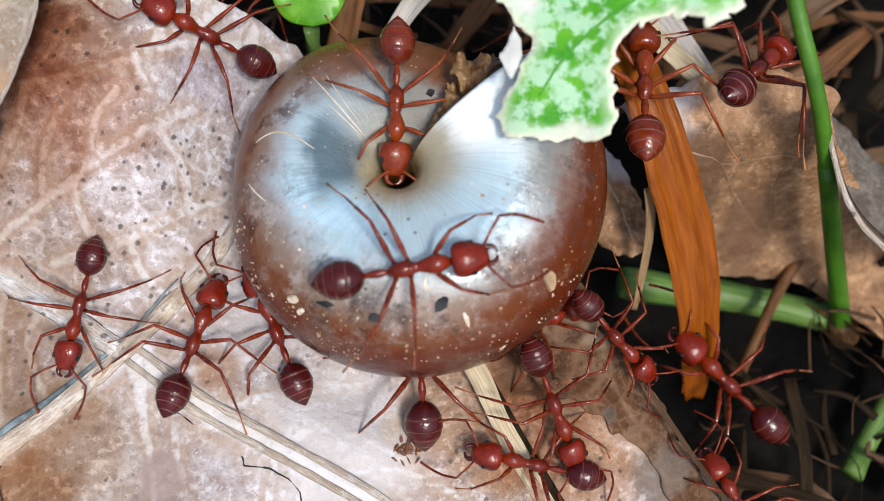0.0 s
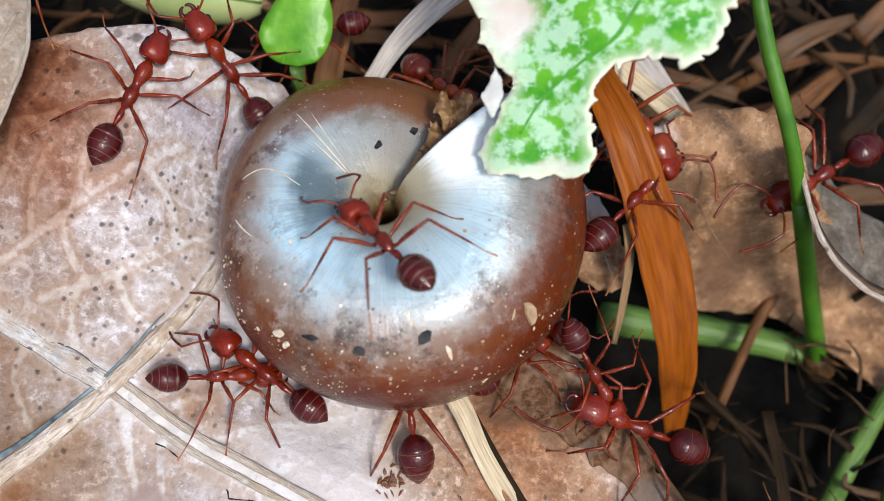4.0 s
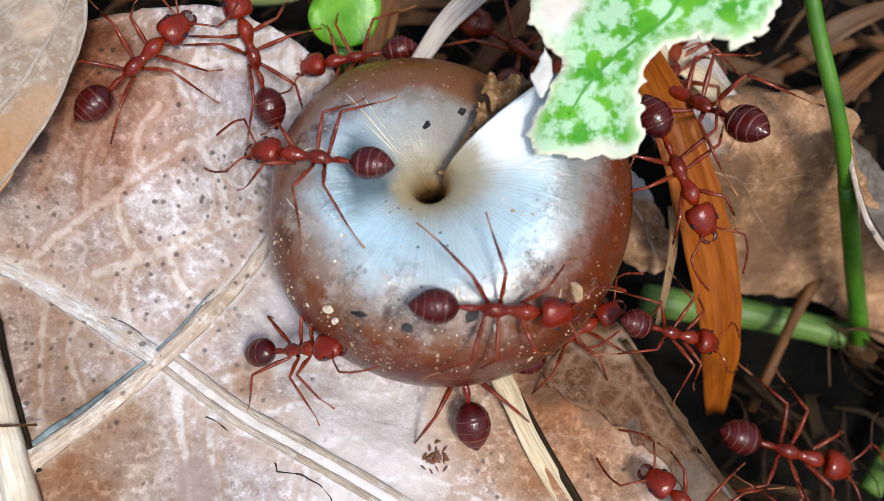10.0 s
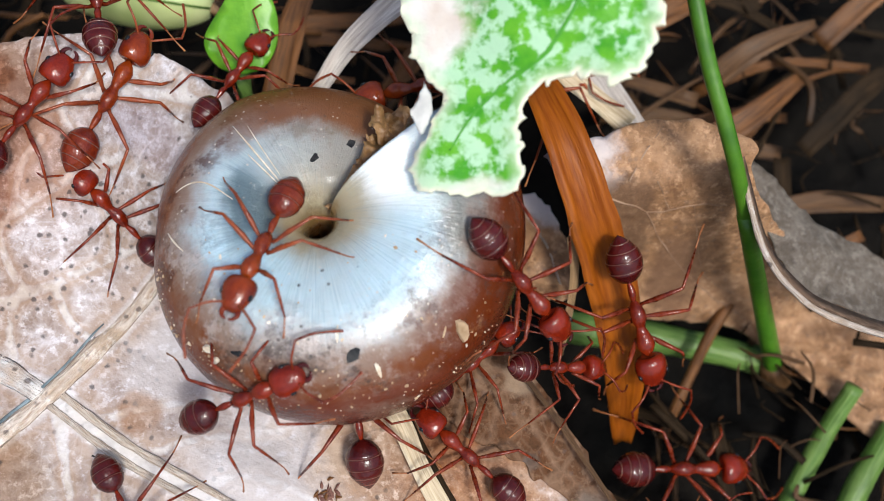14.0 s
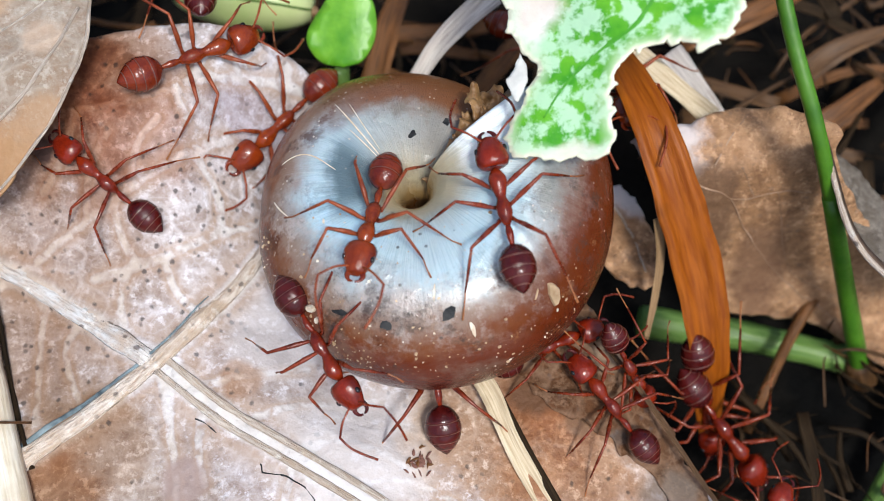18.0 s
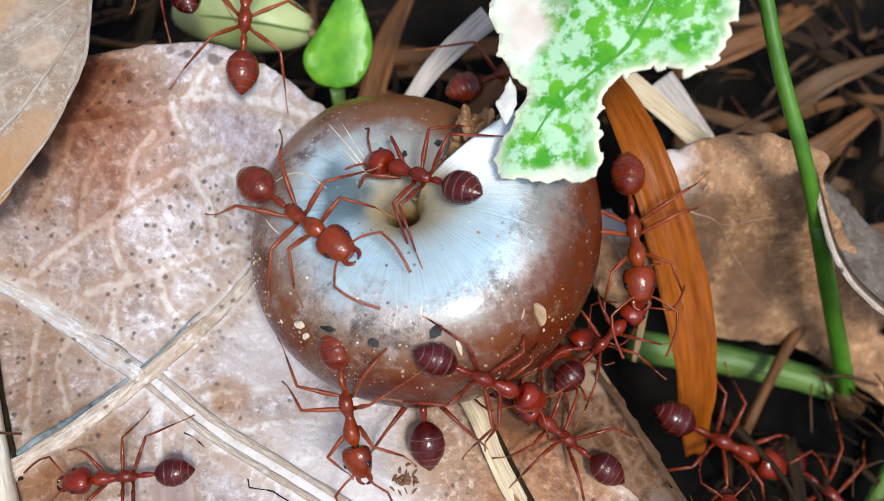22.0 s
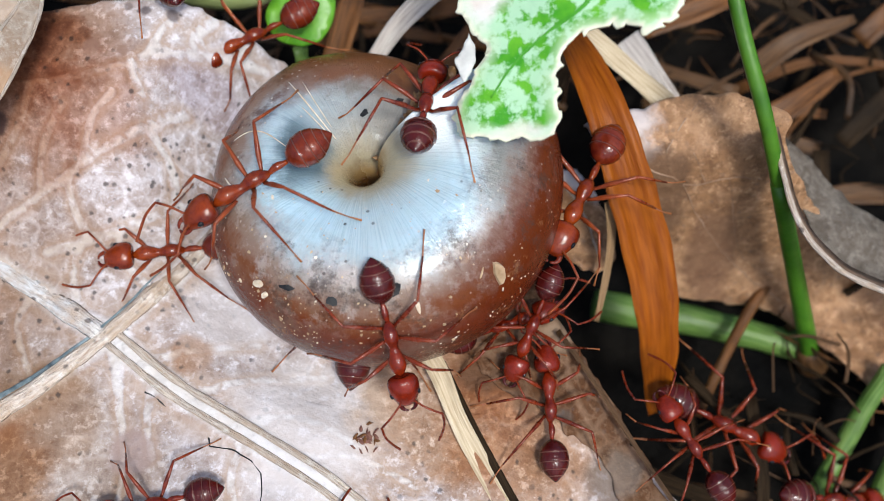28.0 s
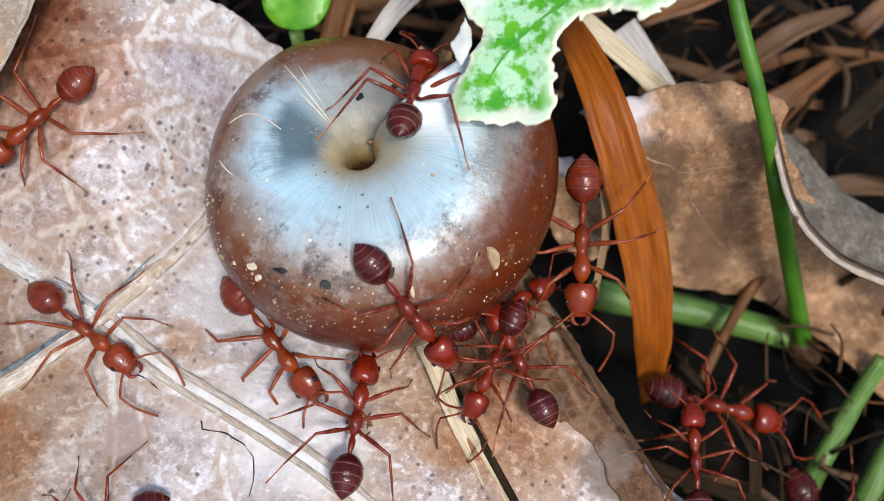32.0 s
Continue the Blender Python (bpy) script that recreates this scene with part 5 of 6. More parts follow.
def build_ant(red, trunk_red, dark, limb):
    """One ant; its four materials are those of head, trunk, gaster and legs."""
    ant = tagged(new("ant"), "", "ant", "weaver ants round the shell")
    # head, wide behind, with jaws, eyes and elbowed feelers
    head = part("head", blob([(2.66, 0.15, 0.05), (2.58, 0.40, 0.06), (2.57, 0.62, 0.07), (2.66, 0.78, 0.08), (2.85, 0.88, 0.10), (3.15, 0.91, 0.10), (3.45, 0.87, 0.08), (3.8, 0.74, 0.03), (4.1, 0.60, -0.04), (4.3, 0.48, -0.08), (4.38, 0.32, -0.1), (4.39, 0.12, -0.1)], 20, 0.72), red, ant)
    for s in (1, -1):
        jaw = tube([Vector(p) * MM for p in smoothed([(4.18, 0.34 * s, -0.15), (4.48, 0.42 * s, -0.2), (4.72, 0.28 * s, -0.22), (4.80, 0.06 * s, -0.22)], 4)], [v * MM for v in taper(13, 0.19, 0.06)], 8, 0.7)
        part("jaw", jaw, dark, head, "dark toothed jaw")
        eye = bmesh.new()
        bmesh.ops.create_uvsphere(eye, u_segments=10, v_segments=8, radius=0.18 * MM)
        for v in eye.verts:
            v.co = Vector((v.co.x * 1.15, v.co.y * 0.7, v.co.z)) + Vector((3.55, 0.76 * s, 0.22)) * MM
        part("eye", eye, MAT["eye"], head)
        fe = smoothed([(4.05, 0.28 * s, 0.15), (4.6, 1.0 * s, 0.55), (5.2, 1.75 * s, 0.45)], 5) + smoothed([(5.2, 1.75 * s, 0.45), (6.0, 1.7 * s, 0.1), (6.7, 1.45 * s, -0.35), (7.3, 1.15 * s, -0.75)], 5)[1:]
        part("feeler", tube([p * MM for p in fe], [v * MM for v in taper(len(fe), 0.065, 0.085)], 6), limb, head, "thin elbowed feeler")
    # trunk in two humps, then the slim waist
    part("trunk", blob([(2.6, 0.12, 0.0), (2.45, 0.22, 0.02), (2.25, 0.36, 0.10), (1.9, 0.50, 0.16), (1.5, 0.46, 0.14), (1.15, 0.34, 0.05), (0.9, 0.26, -0.02), (0.7, 0.30, 0.02), (0.35, 0.42, 0.1), (-0.05, 0.42, 0.08), (-0.4, 0.32, 0.0), (-0.6, 0.2, -0.1), (-0.7, 0.1, -0.12)], 16, 0.95), trunk_red, ant)
    part("waist", blob([(-0.55, 0.12, -0.12), (-0.75, 0.15, -0.1), (-1.05, 0.21, 0.02), (-1.35, 0.20, 0.0), (-1.65, 0.13, -0.08), (-1.85, 0.12, -0.08)], 12), trunk_red, ant)
    # gaster: overlapping plates, each a little wider at its hind edge, running out to a point
    girth = lambda q: 0.98 * math.sin(math.pi * q ** 0.86) ** (0.56 + 0.24 * smooth_step(0.45, 1.0, q))
    seams = (0.0, 0.30, 0.52, 0.70, 0.85, 1.0)
    rows = []
    for q0, q1 in zip(seams, seams[1:]):
        for i in range(6):
            q = q0 + (q1 - q0) * (0.02 + 0.96 * i / 5)
            rows.append((-1.75 - 2.75 * q, max(0.02, girth(q) * (0.985 + 0.035 * i / 5)), 0.03 * math.sin(math.pi * q)))
    gaster = part("gaster", blob(rows, 22, 0.88), dark, ant, "banded dark maroon gaster")
    for q in seams[1:-1]:
        g, x = girth(q), -1.75 - 2.75 * q
        part("band", blob([(x + 0.03, g * 1.012, 0.03), (x + 0.015, g * 1.022, 0.03), (x - 0.02, g * 1.010, 0.03), (x - 0.035, g * 0.97, 0.03)], 22, 0.88), MAT["ant_band"], gaster, "pale segment seam")
    for root, knee, ankle, toe in LEGS:
        for s in (1, -1):
            f = lambda p: Vector((p[0], p[1] * s, p[2])) * MM
            o = f(root)
            leg = part("leg", tube([Vector(), (f(knee) - o) * 0.12 + Vector((0, 0, -0.0001)), (f(knee) - o) * 0.4, f(knee) - o], [v * MM for v in (0.15, 0.10, 0.155, 0.085)], 8), limb, ant)
            leg.location = o
            mid = (f(knee) + f(ankle)) / 2 - o
            part("shin", tube([f(knee) - o, mid, f(ankle) - o], [v * MM for v in (0.08, 0.09, 0.055)], 8), limb, leg)
            part("foot", tube([f(ankle) - o, (f(ankle) + f(toe)) / 2 - o + Vector((0, 0, -0.0001)), f(toe) - o], [v * MM for v in (0.05, 0.036, 0.065)], 6), MAT["limb_tip"], leg, "thin tan foot")
    return ant


SAY = {
    "a": "red weaver ant with a dark maroon gaster, roaming the shell",
    "b": "orange red weaver ant walking over the shell",
    "c": "red weaver ant on the pale leaf",
    "d": "red weaver ant on the leaf near its upper margin",
    "e": "dark red weaver ant climbing the shell's rim",
    "s": "red weaver ant standing by the shell's hub",
    "j": "dark red weaver ant with its head under the shell",
    "hh": "red weaver ant in the dark litter below the amber blade",
    "qq": "red weaver ant clinging to the amber blade",
    "oo": "red weaver ant on the brown leaf and amber blade",
    "kk": "dark red weaver ant tucked under the shell's lower rim",
    "gg": "dark red weaver ant wedged at the shell's edge",
}

ANT_ROWS = {
    "a": (0.93, [(0,-2.6,-4.3,11.1,15,-7,7),(0.5,-2.1,-2.5,11.3,-6,-2,45),(1,0.8,-0.9,11.6,-5,-7,42),(1.5,3.1,-0.6,11.8,9,-1,31),(2,7.2,2.4,10.2,5,21,37),(3,9.1,3.3,8.0,3,16,61),(4.2,11.5,4.0,3.0,5,-0,35),(4.8,11.3,2.8,4.9,3,9,343),(5.5,11.0,1.7,6.8,2,18,291),(6,10.5,2.2,6.8,2,15,288),(7,10.3,3.0,6.8,3,15,299),(8,11.3,3.7,6.8,4,15,311),(9,10.3,3.2,6.8,2,14,291),(10,10.5,3.5,6.8,2,16,295),(11,9.7,2.3,6.8,1,16,280),(12,7.7,3.1,9.0,-4,-33,237),(13,8.6,1.3,5.5,0,8,272),(14,7.4,-1.8,9.1,5,35,316),(14.5,7.3,-2.9,8.7,5,35,323),(15,6.8,-4.0,7.8,1,-8,40),(15.5,6.3,-5.0,6.8,-4,-51,117),(16.5,3.8,-6.1,7.5,-3,-53,112),(17,2.5,-4.3,10.8,14,-32,93),(18,2.0,-1.1,11.7,-3,-5,102),(19,1.6,1.7,13.0,-1,27,100),(20,1.5,2.5,13.1,-1,27,98),(21,0.5,3.0,11.7,-2,27,104),(22,-1.7,2.7,10.5,-6,26,148),(23,-2.0,1.5,11.1,-6,26,187),(24,-1.8,2.5,10.5,-6,26,160),(25,-0.8,2.0,10.8,-2,26,108),(26,-1.1,2.9,10.2,-1,27,97),(28.5,0.8,4.1,11.4,1,26,82),(29,0.4,3.9,11.4,1,27,81),(30,0.4,3.8,11.4,1,27,80),(31,0.1,3.8,11.2,1,27,81),(32,0.2,3.9,11.2,1,27,82),]),
    "b": (0.91, [(0,-2.7,5.3,9.3,-13,14,268),(1,-2.4,5.5,9.3,-10,14,274),(2,-0.6,8.9,7.4,2,-30,291),(3,-0.6,11.3,5.8,4,-28,307),(4.2,1.0,11.0,4.0,4,-33,302),(5.5,2.5,10.1,4.0,3,-28,298),(6,2.4,10.1,4.0,3,-28,298),(7,2.3,10.2,4.0,3,-27,297),(8,2.3,10.4,4.0,2,-27,291),(8.5,2.5,9.5,4.5,2,4,6),(9,2.8,8.5,5.0,1,34,82),(9.5,2.8,7.0,7.1,6,29,27),(9.8,2.5,7.4,6.3,3,-2,331),(10,2.2,7.7,5.5,1,-33,275),(11,1.9,9.7,4.5,0,-31,271),(11.5,-0.3,6.7,6.5,-2,-13,251),(12,-2.8,4.9,9.2,-20,15,247),(13,-4.6,-0.0,10.6,0,-16,260),(14,-4.9,-0.2,10.7,3,-14,250),(15.3,-2.8,0.0,10.4,10,-37,262),(16.5,-4.2,0.1,10.5,0,-21,261),(17,-4.4,-0.6,10.8,-1,-16,277),(18,-4.5,-0.5,10.7,2,-16,260),(19,-5.1,-1.3,10.9,5,-7,255),(20,-5.8,-4.5,10.4,11,32,254),(20.5,-5.6,-6.5,8.7,20,34,260),(21,-4.5,-8.2,7.8,22,34,267),(22,-5.3,-8.3,6.5,31,26,284),(23,-5.8,-8.3,2.7,10,36,326),(24,-5.6,-8.2,2.7,10,38,330),(25,-5.5,-8.3,2.7,10,38,330),(26,-8.3,-6.5,1.4,38,-8,329),(27,-10.5,-4.2,2.5,6,-20,22),(27.4,-11.8,-2.4,2.2,-0,-10,101),(27.8,-13.1,-0.6,2.0,-6,-0,181),(28.5,-16.6,-0.5,3.4,-23,-6,195),(29,-18.6,0.0,3.8,-28,9,201),(30,-20.1,-2.3,3.0,-4,14,252),(31,-20.2,-6.0,2.6,0,-0,268),(32,-18.0,-6.4,2.6,0,-0,324),]),
    "c": (0.82, [(0,-19.5,-3.2,2.9,-1,6,259),(0.5,-19.3,-0.9,3.3,1,25,274),(1,-18.8,-1.7,3.0,13,13,316),(2,-15.8,-2.3,2.8,6,10,345),(3,-12.6,-4.5,2.1,-12,19,2),(4.2,-11.7,-5.4,2.0,-13,19,6),(5.5,-11.3,-6.0,2.0,-10,21,17),(6,-11.5,-6.0,2.1,-10,20,16),(7,-12.2,-6.4,2.4,-12,12,358),(8,-10.9,-6.7,2.2,-15,15,1),(9,-10.5,-6.7,5.0,-9,22,21),(10,-10.0,-5.8,4.2,0,-40,351),(11,-9.6,-6.1,5.0,24,-33,360),(11.5,-8.6,-7.5,7.6,-12,19,14),(12,-12.4,-8.4,2.6,-2,1,353),(12.5,-12.5,-9.6,2.6,0,-0,321),(13,-13.1,-10.7,2.6,0,-0,288),(14,-12.4,-12.0,2.6,0,-0,300),(15,-11.7,-15.1,2.6,0,-0,299),(32,-13.6,-20.1,2.6,0,-0,303),]),
    "d": (0.90, [(0,-13.6,-5.6,2.6,6,7,73),(0.5,-14.5,-0.4,2.5,29,-2,88),(1,-14.0,6.5,4.6,38,-6,69),(2,-14.6,7.7,6.2,38,-6,67),(3,-14.6,8.5,6.8,36,-16,79),(3.5,-15.2,8.4,7.5,37,-12,74),(5.5,-16.7,7.9,8.6,35,3,43),(6,-16.8,8.3,8.7,30,3,45),(7,-14.9,10.1,8.3,38,5,50),(8,-14.5,10.5,8.1,37,12,40),(9,-16.9,9.1,9.0,19,2,49),(10,-18.3,8.3,8.9,12,-8,44),(11,-18.3,9.4,9.0,3,-5,61),(12,-19.8,7.0,8.5,17,-17,43),(13,-19.8,7.5,8.7,14,-14,44),(14,-17.8,7.5,8.6,23,-10,54),(15,-20.2,7.5,8.6,14,-15,46),(16.5,-26.9,9.0,9.0,2,-8,75),(32,-30.4,4.9,7.2,16,-30,60),]),
    "e": (0.90, [(0,-9.3,-4.9,1.8,-2,-10,112),(0.5,-8.1,-5.0,1.6,-4,-0,128),(1,-10.2,-5.1,1.6,-4,-0,141),(2,-9.7,-5.2,1.6,-4,-0,140),(3,-9.3,-5.1,1.6,-5,-0,144),(5.5,-8.7,-5.6,1.8,-4,-5,138),(6,-8.9,-5.4,1.8,-4,-5,138),(7,-9.0,-5.4,1.8,-4,-5,133),(8,-7.1,-4.7,9.0,4,-53,64),(9,-6.1,-5.0,10.0,27,-28,11),(10,0.2,-5.5,10.5,38,9,359),(11,1.7,-6.5,9.2,10,38,300),(12,0.5,-7.1,8.9,-3,39,278),(12.2,-1.2,-6.9,9.2,-20,26,235),(12.5,-3.0,-6.7,9.5,-37,13,193),(13,-4.9,-7.8,7.0,-20,35,196),(13.6,-7.1,-7.1,2.5,-38,-9,128),(13.8,-6.7,-7.1,4.9,-9,-22,70),(14,-6.3,-7.1,7.3,21,-34,13),(15.2,-7.0,-6.3,7.6,30,-25,353),(16.5,-8.2,-5.1,8.0,35,-17,337),(17,-9.7,-4.7,4.3,37,-13,327),(18,-7.4,-6.3,7.5,37,10,303),(18.5,-3.1,-7.9,8.7,39,-3,326),(19,1.9,-7.7,6.3,27,29,357),(20,1.0,-7.2,8.1,21,33,344),(21,0.3,-7.5,7.8,16,36,335),(22,1.6,-7.3,7.7,23,32,349),(23,0.9,-7.5,7.9,16,36,334),(24,0.9,-7.5,7.8,16,36,335),(25,0.8,-7.5,8.0,15,36,333),(26,-0.1,-7.8,7.9,7,38,319),(28.5,-0.9,-7.3,8.8,8,38,286),(29,-0.6,-7.2,8.9,12,37,293),(30,-0.6,-7.2,8.8,11,37,292),(31,-0.5,-7.2,8.9,11,37,293),(32,0.2,-7.0,9.0,23,32,316),]),
    "s": (0.87, [(0,5.2,-8.9,2.0,2,24,292),(0.5,5.4,-7.3,3.2,-2,20,246),(1,5.7,-5.8,4.5,-6,17,200),(2,3.3,-5.9,8.9,-33,-21,195),(2.5,0.3,-3.8,11.3,-11,-10,146),(3,-1.3,-2.1,11.3,-1,8,135),(3.5,-2.2,-1.8,11.2,3,11,140),(4.5,-3.2,-0.8,13.0,10,38,111),(5.5,-6.2,3.2,10.2,13,1,113),(6,-6.3,3.5,10.2,11,1,115),(7,-6.5,3.7,10.2,9,3,115),(8,-6.4,3.6,10.2,10,2,115),(9,-6.5,3.6,10.2,9,2,115),(10,-8.1,2.4,10.4,3,13,167),(11,-10.2,1.0,9.4,12,37,199),(12,-11.1,-0.9,7.5,16,36,245),(13,-11.6,-2.2,1.7,36,-15,287),(13.2,-11.6,-1.5,4.4,15,13,229),(13.5,-11.5,-0.7,7.2,-6,41,171),(14,-14.0,4.1,2.8,14,-36,138),(15.3,-13.5,5.7,2.8,39,1,64),(16.5,-13.7,6.5,4.0,38,4,56),(17,-16.1,2.7,4.6,29,-27,96),(18,-19.8,3.3,6.1,-27,-24,143),(18.5,-25.8,4.8,7.2,-32,-11,163),(19.5,-35.5,5.1,7.4,-32,-6,170),(32,-31.0,2.9,5.7,-35,-6,171),]),
    "j": (1.03, [(0,-1.7,-7.05,2.9,-0,-29,92),(1,-1.4,-6.85,2.9,-1,-30,94),(2,-1.4,-6.55,2.9,-0,-29,94),(3,-1.6,-7.25,2.9,-1,-31,95),(6,-1,-6.65,2.9,-1,-30,99),(7,-1.1,-6.55,2.9,-1,-30,99),(8,-1,-6.65,2.9,-1,-30,99),(9,-1.1,-6.65,2.9,-1,-30,100),(10,-1,-6.65,2.9,-1,-30,101),(11,-1.1,-6.75,2.9,-1,-30,101),(12,-1,-6.75,2.9,-1,-30,102),(13,-1,-6.75,2.9,-1,-30,102),(14,-0.9,-6.65,2.9,-1,-29,99),(17,-1.3,-6.25,2.9,-1,-31,99),(18,-1.6,-6.55,2.9,-1,-31,99),(19,-1.4,-6.25,2.9,-1,-29,99),(20,-1.5,-6.25,2.9,-1,-30,96),(21,-1.6,-6.35,2.9,-1,-29,98),(22,-1.7,-6.45,2.9,-1,-31,98),(23,-1.6,-6.65,2.9,-1,-30,99),(24,-1.9,-6.65,2.9,-1,-31,98),(25,-2.6,-5.6,2.8,-1,-36,99),(26,-3,-5.55,2.9,-1,-34,97),(28,-3.1,-4,2.5,0,-18,85),(32,-3.6,-0.5,1.5,2,-0,73),]),
    "w": (0.92, [(0,-12.6,10.4,6.4,-15,-36,164),(1,-7.0,7.6,9.2,36,16,191),(2,-10.6,10.1,3.8,3,-39,130),(3,-10.9,11.5,6.0,13,-37,111),(4.2,-11.0,10.8,5.5,1,-39,132),(6,-11.2,10.0,4.7,2,-39,134),(7,-11.3,10.7,5.6,7,-39,124),(8,-11.6,10.4,5.6,13,-37,115),(9,-12.0,10.2,6.0,17,-36,111),(10,-12.4,10.3,6.3,18,-35,109),(11,-14.8,12.8,9.0,7,-3,99),(12,-16.1,15.2,8.6,4,16,105),(13,-15.4,14.7,8.8,4,14,105),(14,-14.5,14.3,8.9,3,12,102),(17,-16.1,17.1,8.0,2,11,101),(18,-15.5,16.1,8.3,3,16,101),(19,-16.1,14.8,8.7,10,12,131),(20,-15.5,16.2,8.3,6,15,113),(21,-17.3,18.2,7.8,2,4,113),(22,-17.5,18.5,7.8,1,3,115),(24,-17.4,16.2,8.3,7,15,115),(25,-17.6,15.9,8.4,7,16,115),(26,-16.2,14.5,8.8,6,13,115),(32,-14.6,16.0,8.3,6,16,112),]),
    "x": (0.80, [(0,-9.5,16.9,1.0,-6,0,185),(3,-6.8,18.0,1.0,-6,-0,179),(5.5,-6.8,12.7,3.4,-5,-0,213),(6,-6.8,12.8,3.4,-5,-0,211),(7,-7.0,12.8,3.0,-5,-0,203),(8,-6.8,12.9,3.2,-5,-0,201),(9,-6.7,12.9,3.2,-5,-0,201),(10,-6.8,11.8,3.9,-6,11,186),(11,-7.6,12.1,4.0,-5,28,137),(12,-8.6,11.1,3.0,-5,28,145),(13,-10.1,10.3,3.2,-26,-30,177),(13.5,-9.1,11.2,3.7,-11,-15,117),(14,-8.0,12.0,4.2,3,0,57),(15.3,-9.5,16.6,2.0,3,-0,64),(17,-17.2,19.7,7.8,0,-0,89),(32,-16.4,17.0,8.0,1,12,95),]),
    "y": (0.98, [(0,-22.0,14.8,8.7,14,8,152),(9,-20.2,17.9,7.9,5,3,154),(10,-19.5,14.7,8.7,15,0,180),(10.5,-18.7,12.5,8.9,8,0,253),(11,-18.0,10.3,9.0,1,1,325),(12,-12.3,8.3,5.2,4,39,331),(13,-13.6,8.2,5.8,29,28,17),(14,-14.1,9.3,6.8,38,-6,64),(15.2,-11.8,11.0,6.3,38,8,36),(16.5,-14.4,9.4,7.4,31,25,22),(17,-13.7,10.7,7.6,34,20,25),(18,-15.3,10.0,8.6,35,16,35),(18.2,-15.1,9.7,8.2,9,26,347),(18.5,-14.9,9.3,7.8,-17,35,299),(19,-17.0,2.9,5.2,-23,32,272),(19.5,-16.9,3.7,5.8,-38,-9,210),(19.8,-15.8,5.3,6.0,-4,-18,154),(20,-14.6,6.9,6.3,29,-27,98),(21,-13.7,9.8,7.1,32,-23,86),(22,-12.4,13.7,8.7,21,-17,90),(23,-14.0,17.8,7.9,1,7,95),(24,-15.1,20.3,7.8,-0,-0,93),(32,-10.2,16.6,8.1,2,5,93),]),
    "z": (0.99, [(0,6.4,13.7,2.0,1,-0,283),(10,2.6,13.6,2.0,5,-0,326),(11,1.2,14.1,2.2,-0,0,251),(12,-0.1,14.5,2.4,-6,-0,176),(13,-0.9,13.8,2.2,-6,-0,179),(14,3.1,11.7,4.0,-6,-0,194),(15.2,4.7,12.4,4.5,-6,-12,201),(16.5,0.7,12.3,5.0,-5,-21,222),(17,0.2,10.1,7.4,-5,-19,213),(18,-10.8,9.3,3.0,-39,1,229),(18.5,-12.8,6.4,3.0,-38,10,254),(19,-13.2,3.7,2.4,-38,9,265),(20,-12.7,-0.1,3.1,37,-13,285),(20.5,-10.3,-1.7,8.6,38,5,305),(21,-8.1,0.4,10.5,10,-13,320),(22,-8.2,0.5,10.5,10,-13,319),(23,-8.2,1.3,10.5,6,-14,324),(24,-9.4,1.0,10.0,33,-17,295),(25,-8.7,1.5,10.3,18,-15,301),(26,-9.4,2.3,9.8,23,-28,310),(27.2,-8.1,-0.9,10.5,15,16,236),(28.5,-7.8,0.4,10.6,5,11,195),(29,-8.0,-0.6,10.6,-3,18,178),(29.5,-7.9,-2.0,10.4,5,27,216),(30,-8.7,-5.9,7.2,24,34,264),(31,-8.1,-8.6,7.8,-17,-16,282),(32,-7.5,-6.7,2.5,38,5,311),]),
    "aa": (0.95, [(0,7.8,11.6,2.0,2,-0,289),(16,9.5,16.0,2.0,5,-0,333),(19,3.1,15.1,2.0,5,0,343),(21,2.8,14.1,3.2,4,7,24),(23,2.6,13.2,4.5,3,14,64),(23.2,2.4,13.4,4.5,-1,15,105),(23.5,2.1,13.5,4.5,-5,17,146),(24,0.7,13.3,4.5,-4,12,137),(25,-2.9,14.2,4.8,-6,-0,178),(26,-9.1,14.8,3.0,-6,0,186),(27.2,-10.7,14.3,2.5,-5,9,199),(28.5,-9.6,11.3,6.6,-5,10,207),(29,-11.4,10.6,7.0,-8,4,206),(30,-15.3,8.1,7.4,-27,-29,194),(31,-18.0,5.0,7.2,-31,21,235),(32,-20.7,4.3,6.8,-28,22,215),]),
    "cc": (0.80, [(0,-9.9,-21.8,2.6,-0,-0,179),(20,-10.1,-18.6,2.6,-0,-0,172),(21.5,-14.1,-13.6,2.6,-0,-0,175),(22,-17.2,-11.5,2.6,0,-0,187),(22.5,-20.0,-9.2,2.6,0,-0,186),(23,-22.7,-10.2,2.6,0,-0,244),(23.5,-25.0,-13.0,2.6,0,-0,246),(24.5,-27.8,-18.6,2.6,0,-0,245),(25,-25.2,-16.6,2.6,0,-0,250),(25.5,-23.2,-16.2,2.6,0,-0,257),(26,-16.3,-17.0,2.6,0,-0,239),(27,-18.7,-18.8,2.6,0,-0,241),(32,-17.0,-19.7,2.6,0,-0,241),]),
    "dd": (0.80, [(0,-8.0,-23.7,2.6,0,-0,209),(22,-7.5,-21.7,2.6,-0,-0,226),(25,-14.6,-17.1,2.6,0,-0,200),(26,-13.2,-15.4,2.6,0,-0,204),(28.5,-13.1,-14.8,2.6,0,-0,190),(29,-14.3,-14.6,2.6,0,-0,187),(30,-15.0,-14.7,2.6,0,-0,186),(31,-15.1,-16.7,2.6,0,-0,198),(32,-15.2,-16.9,2.6,0,-0,201),]),
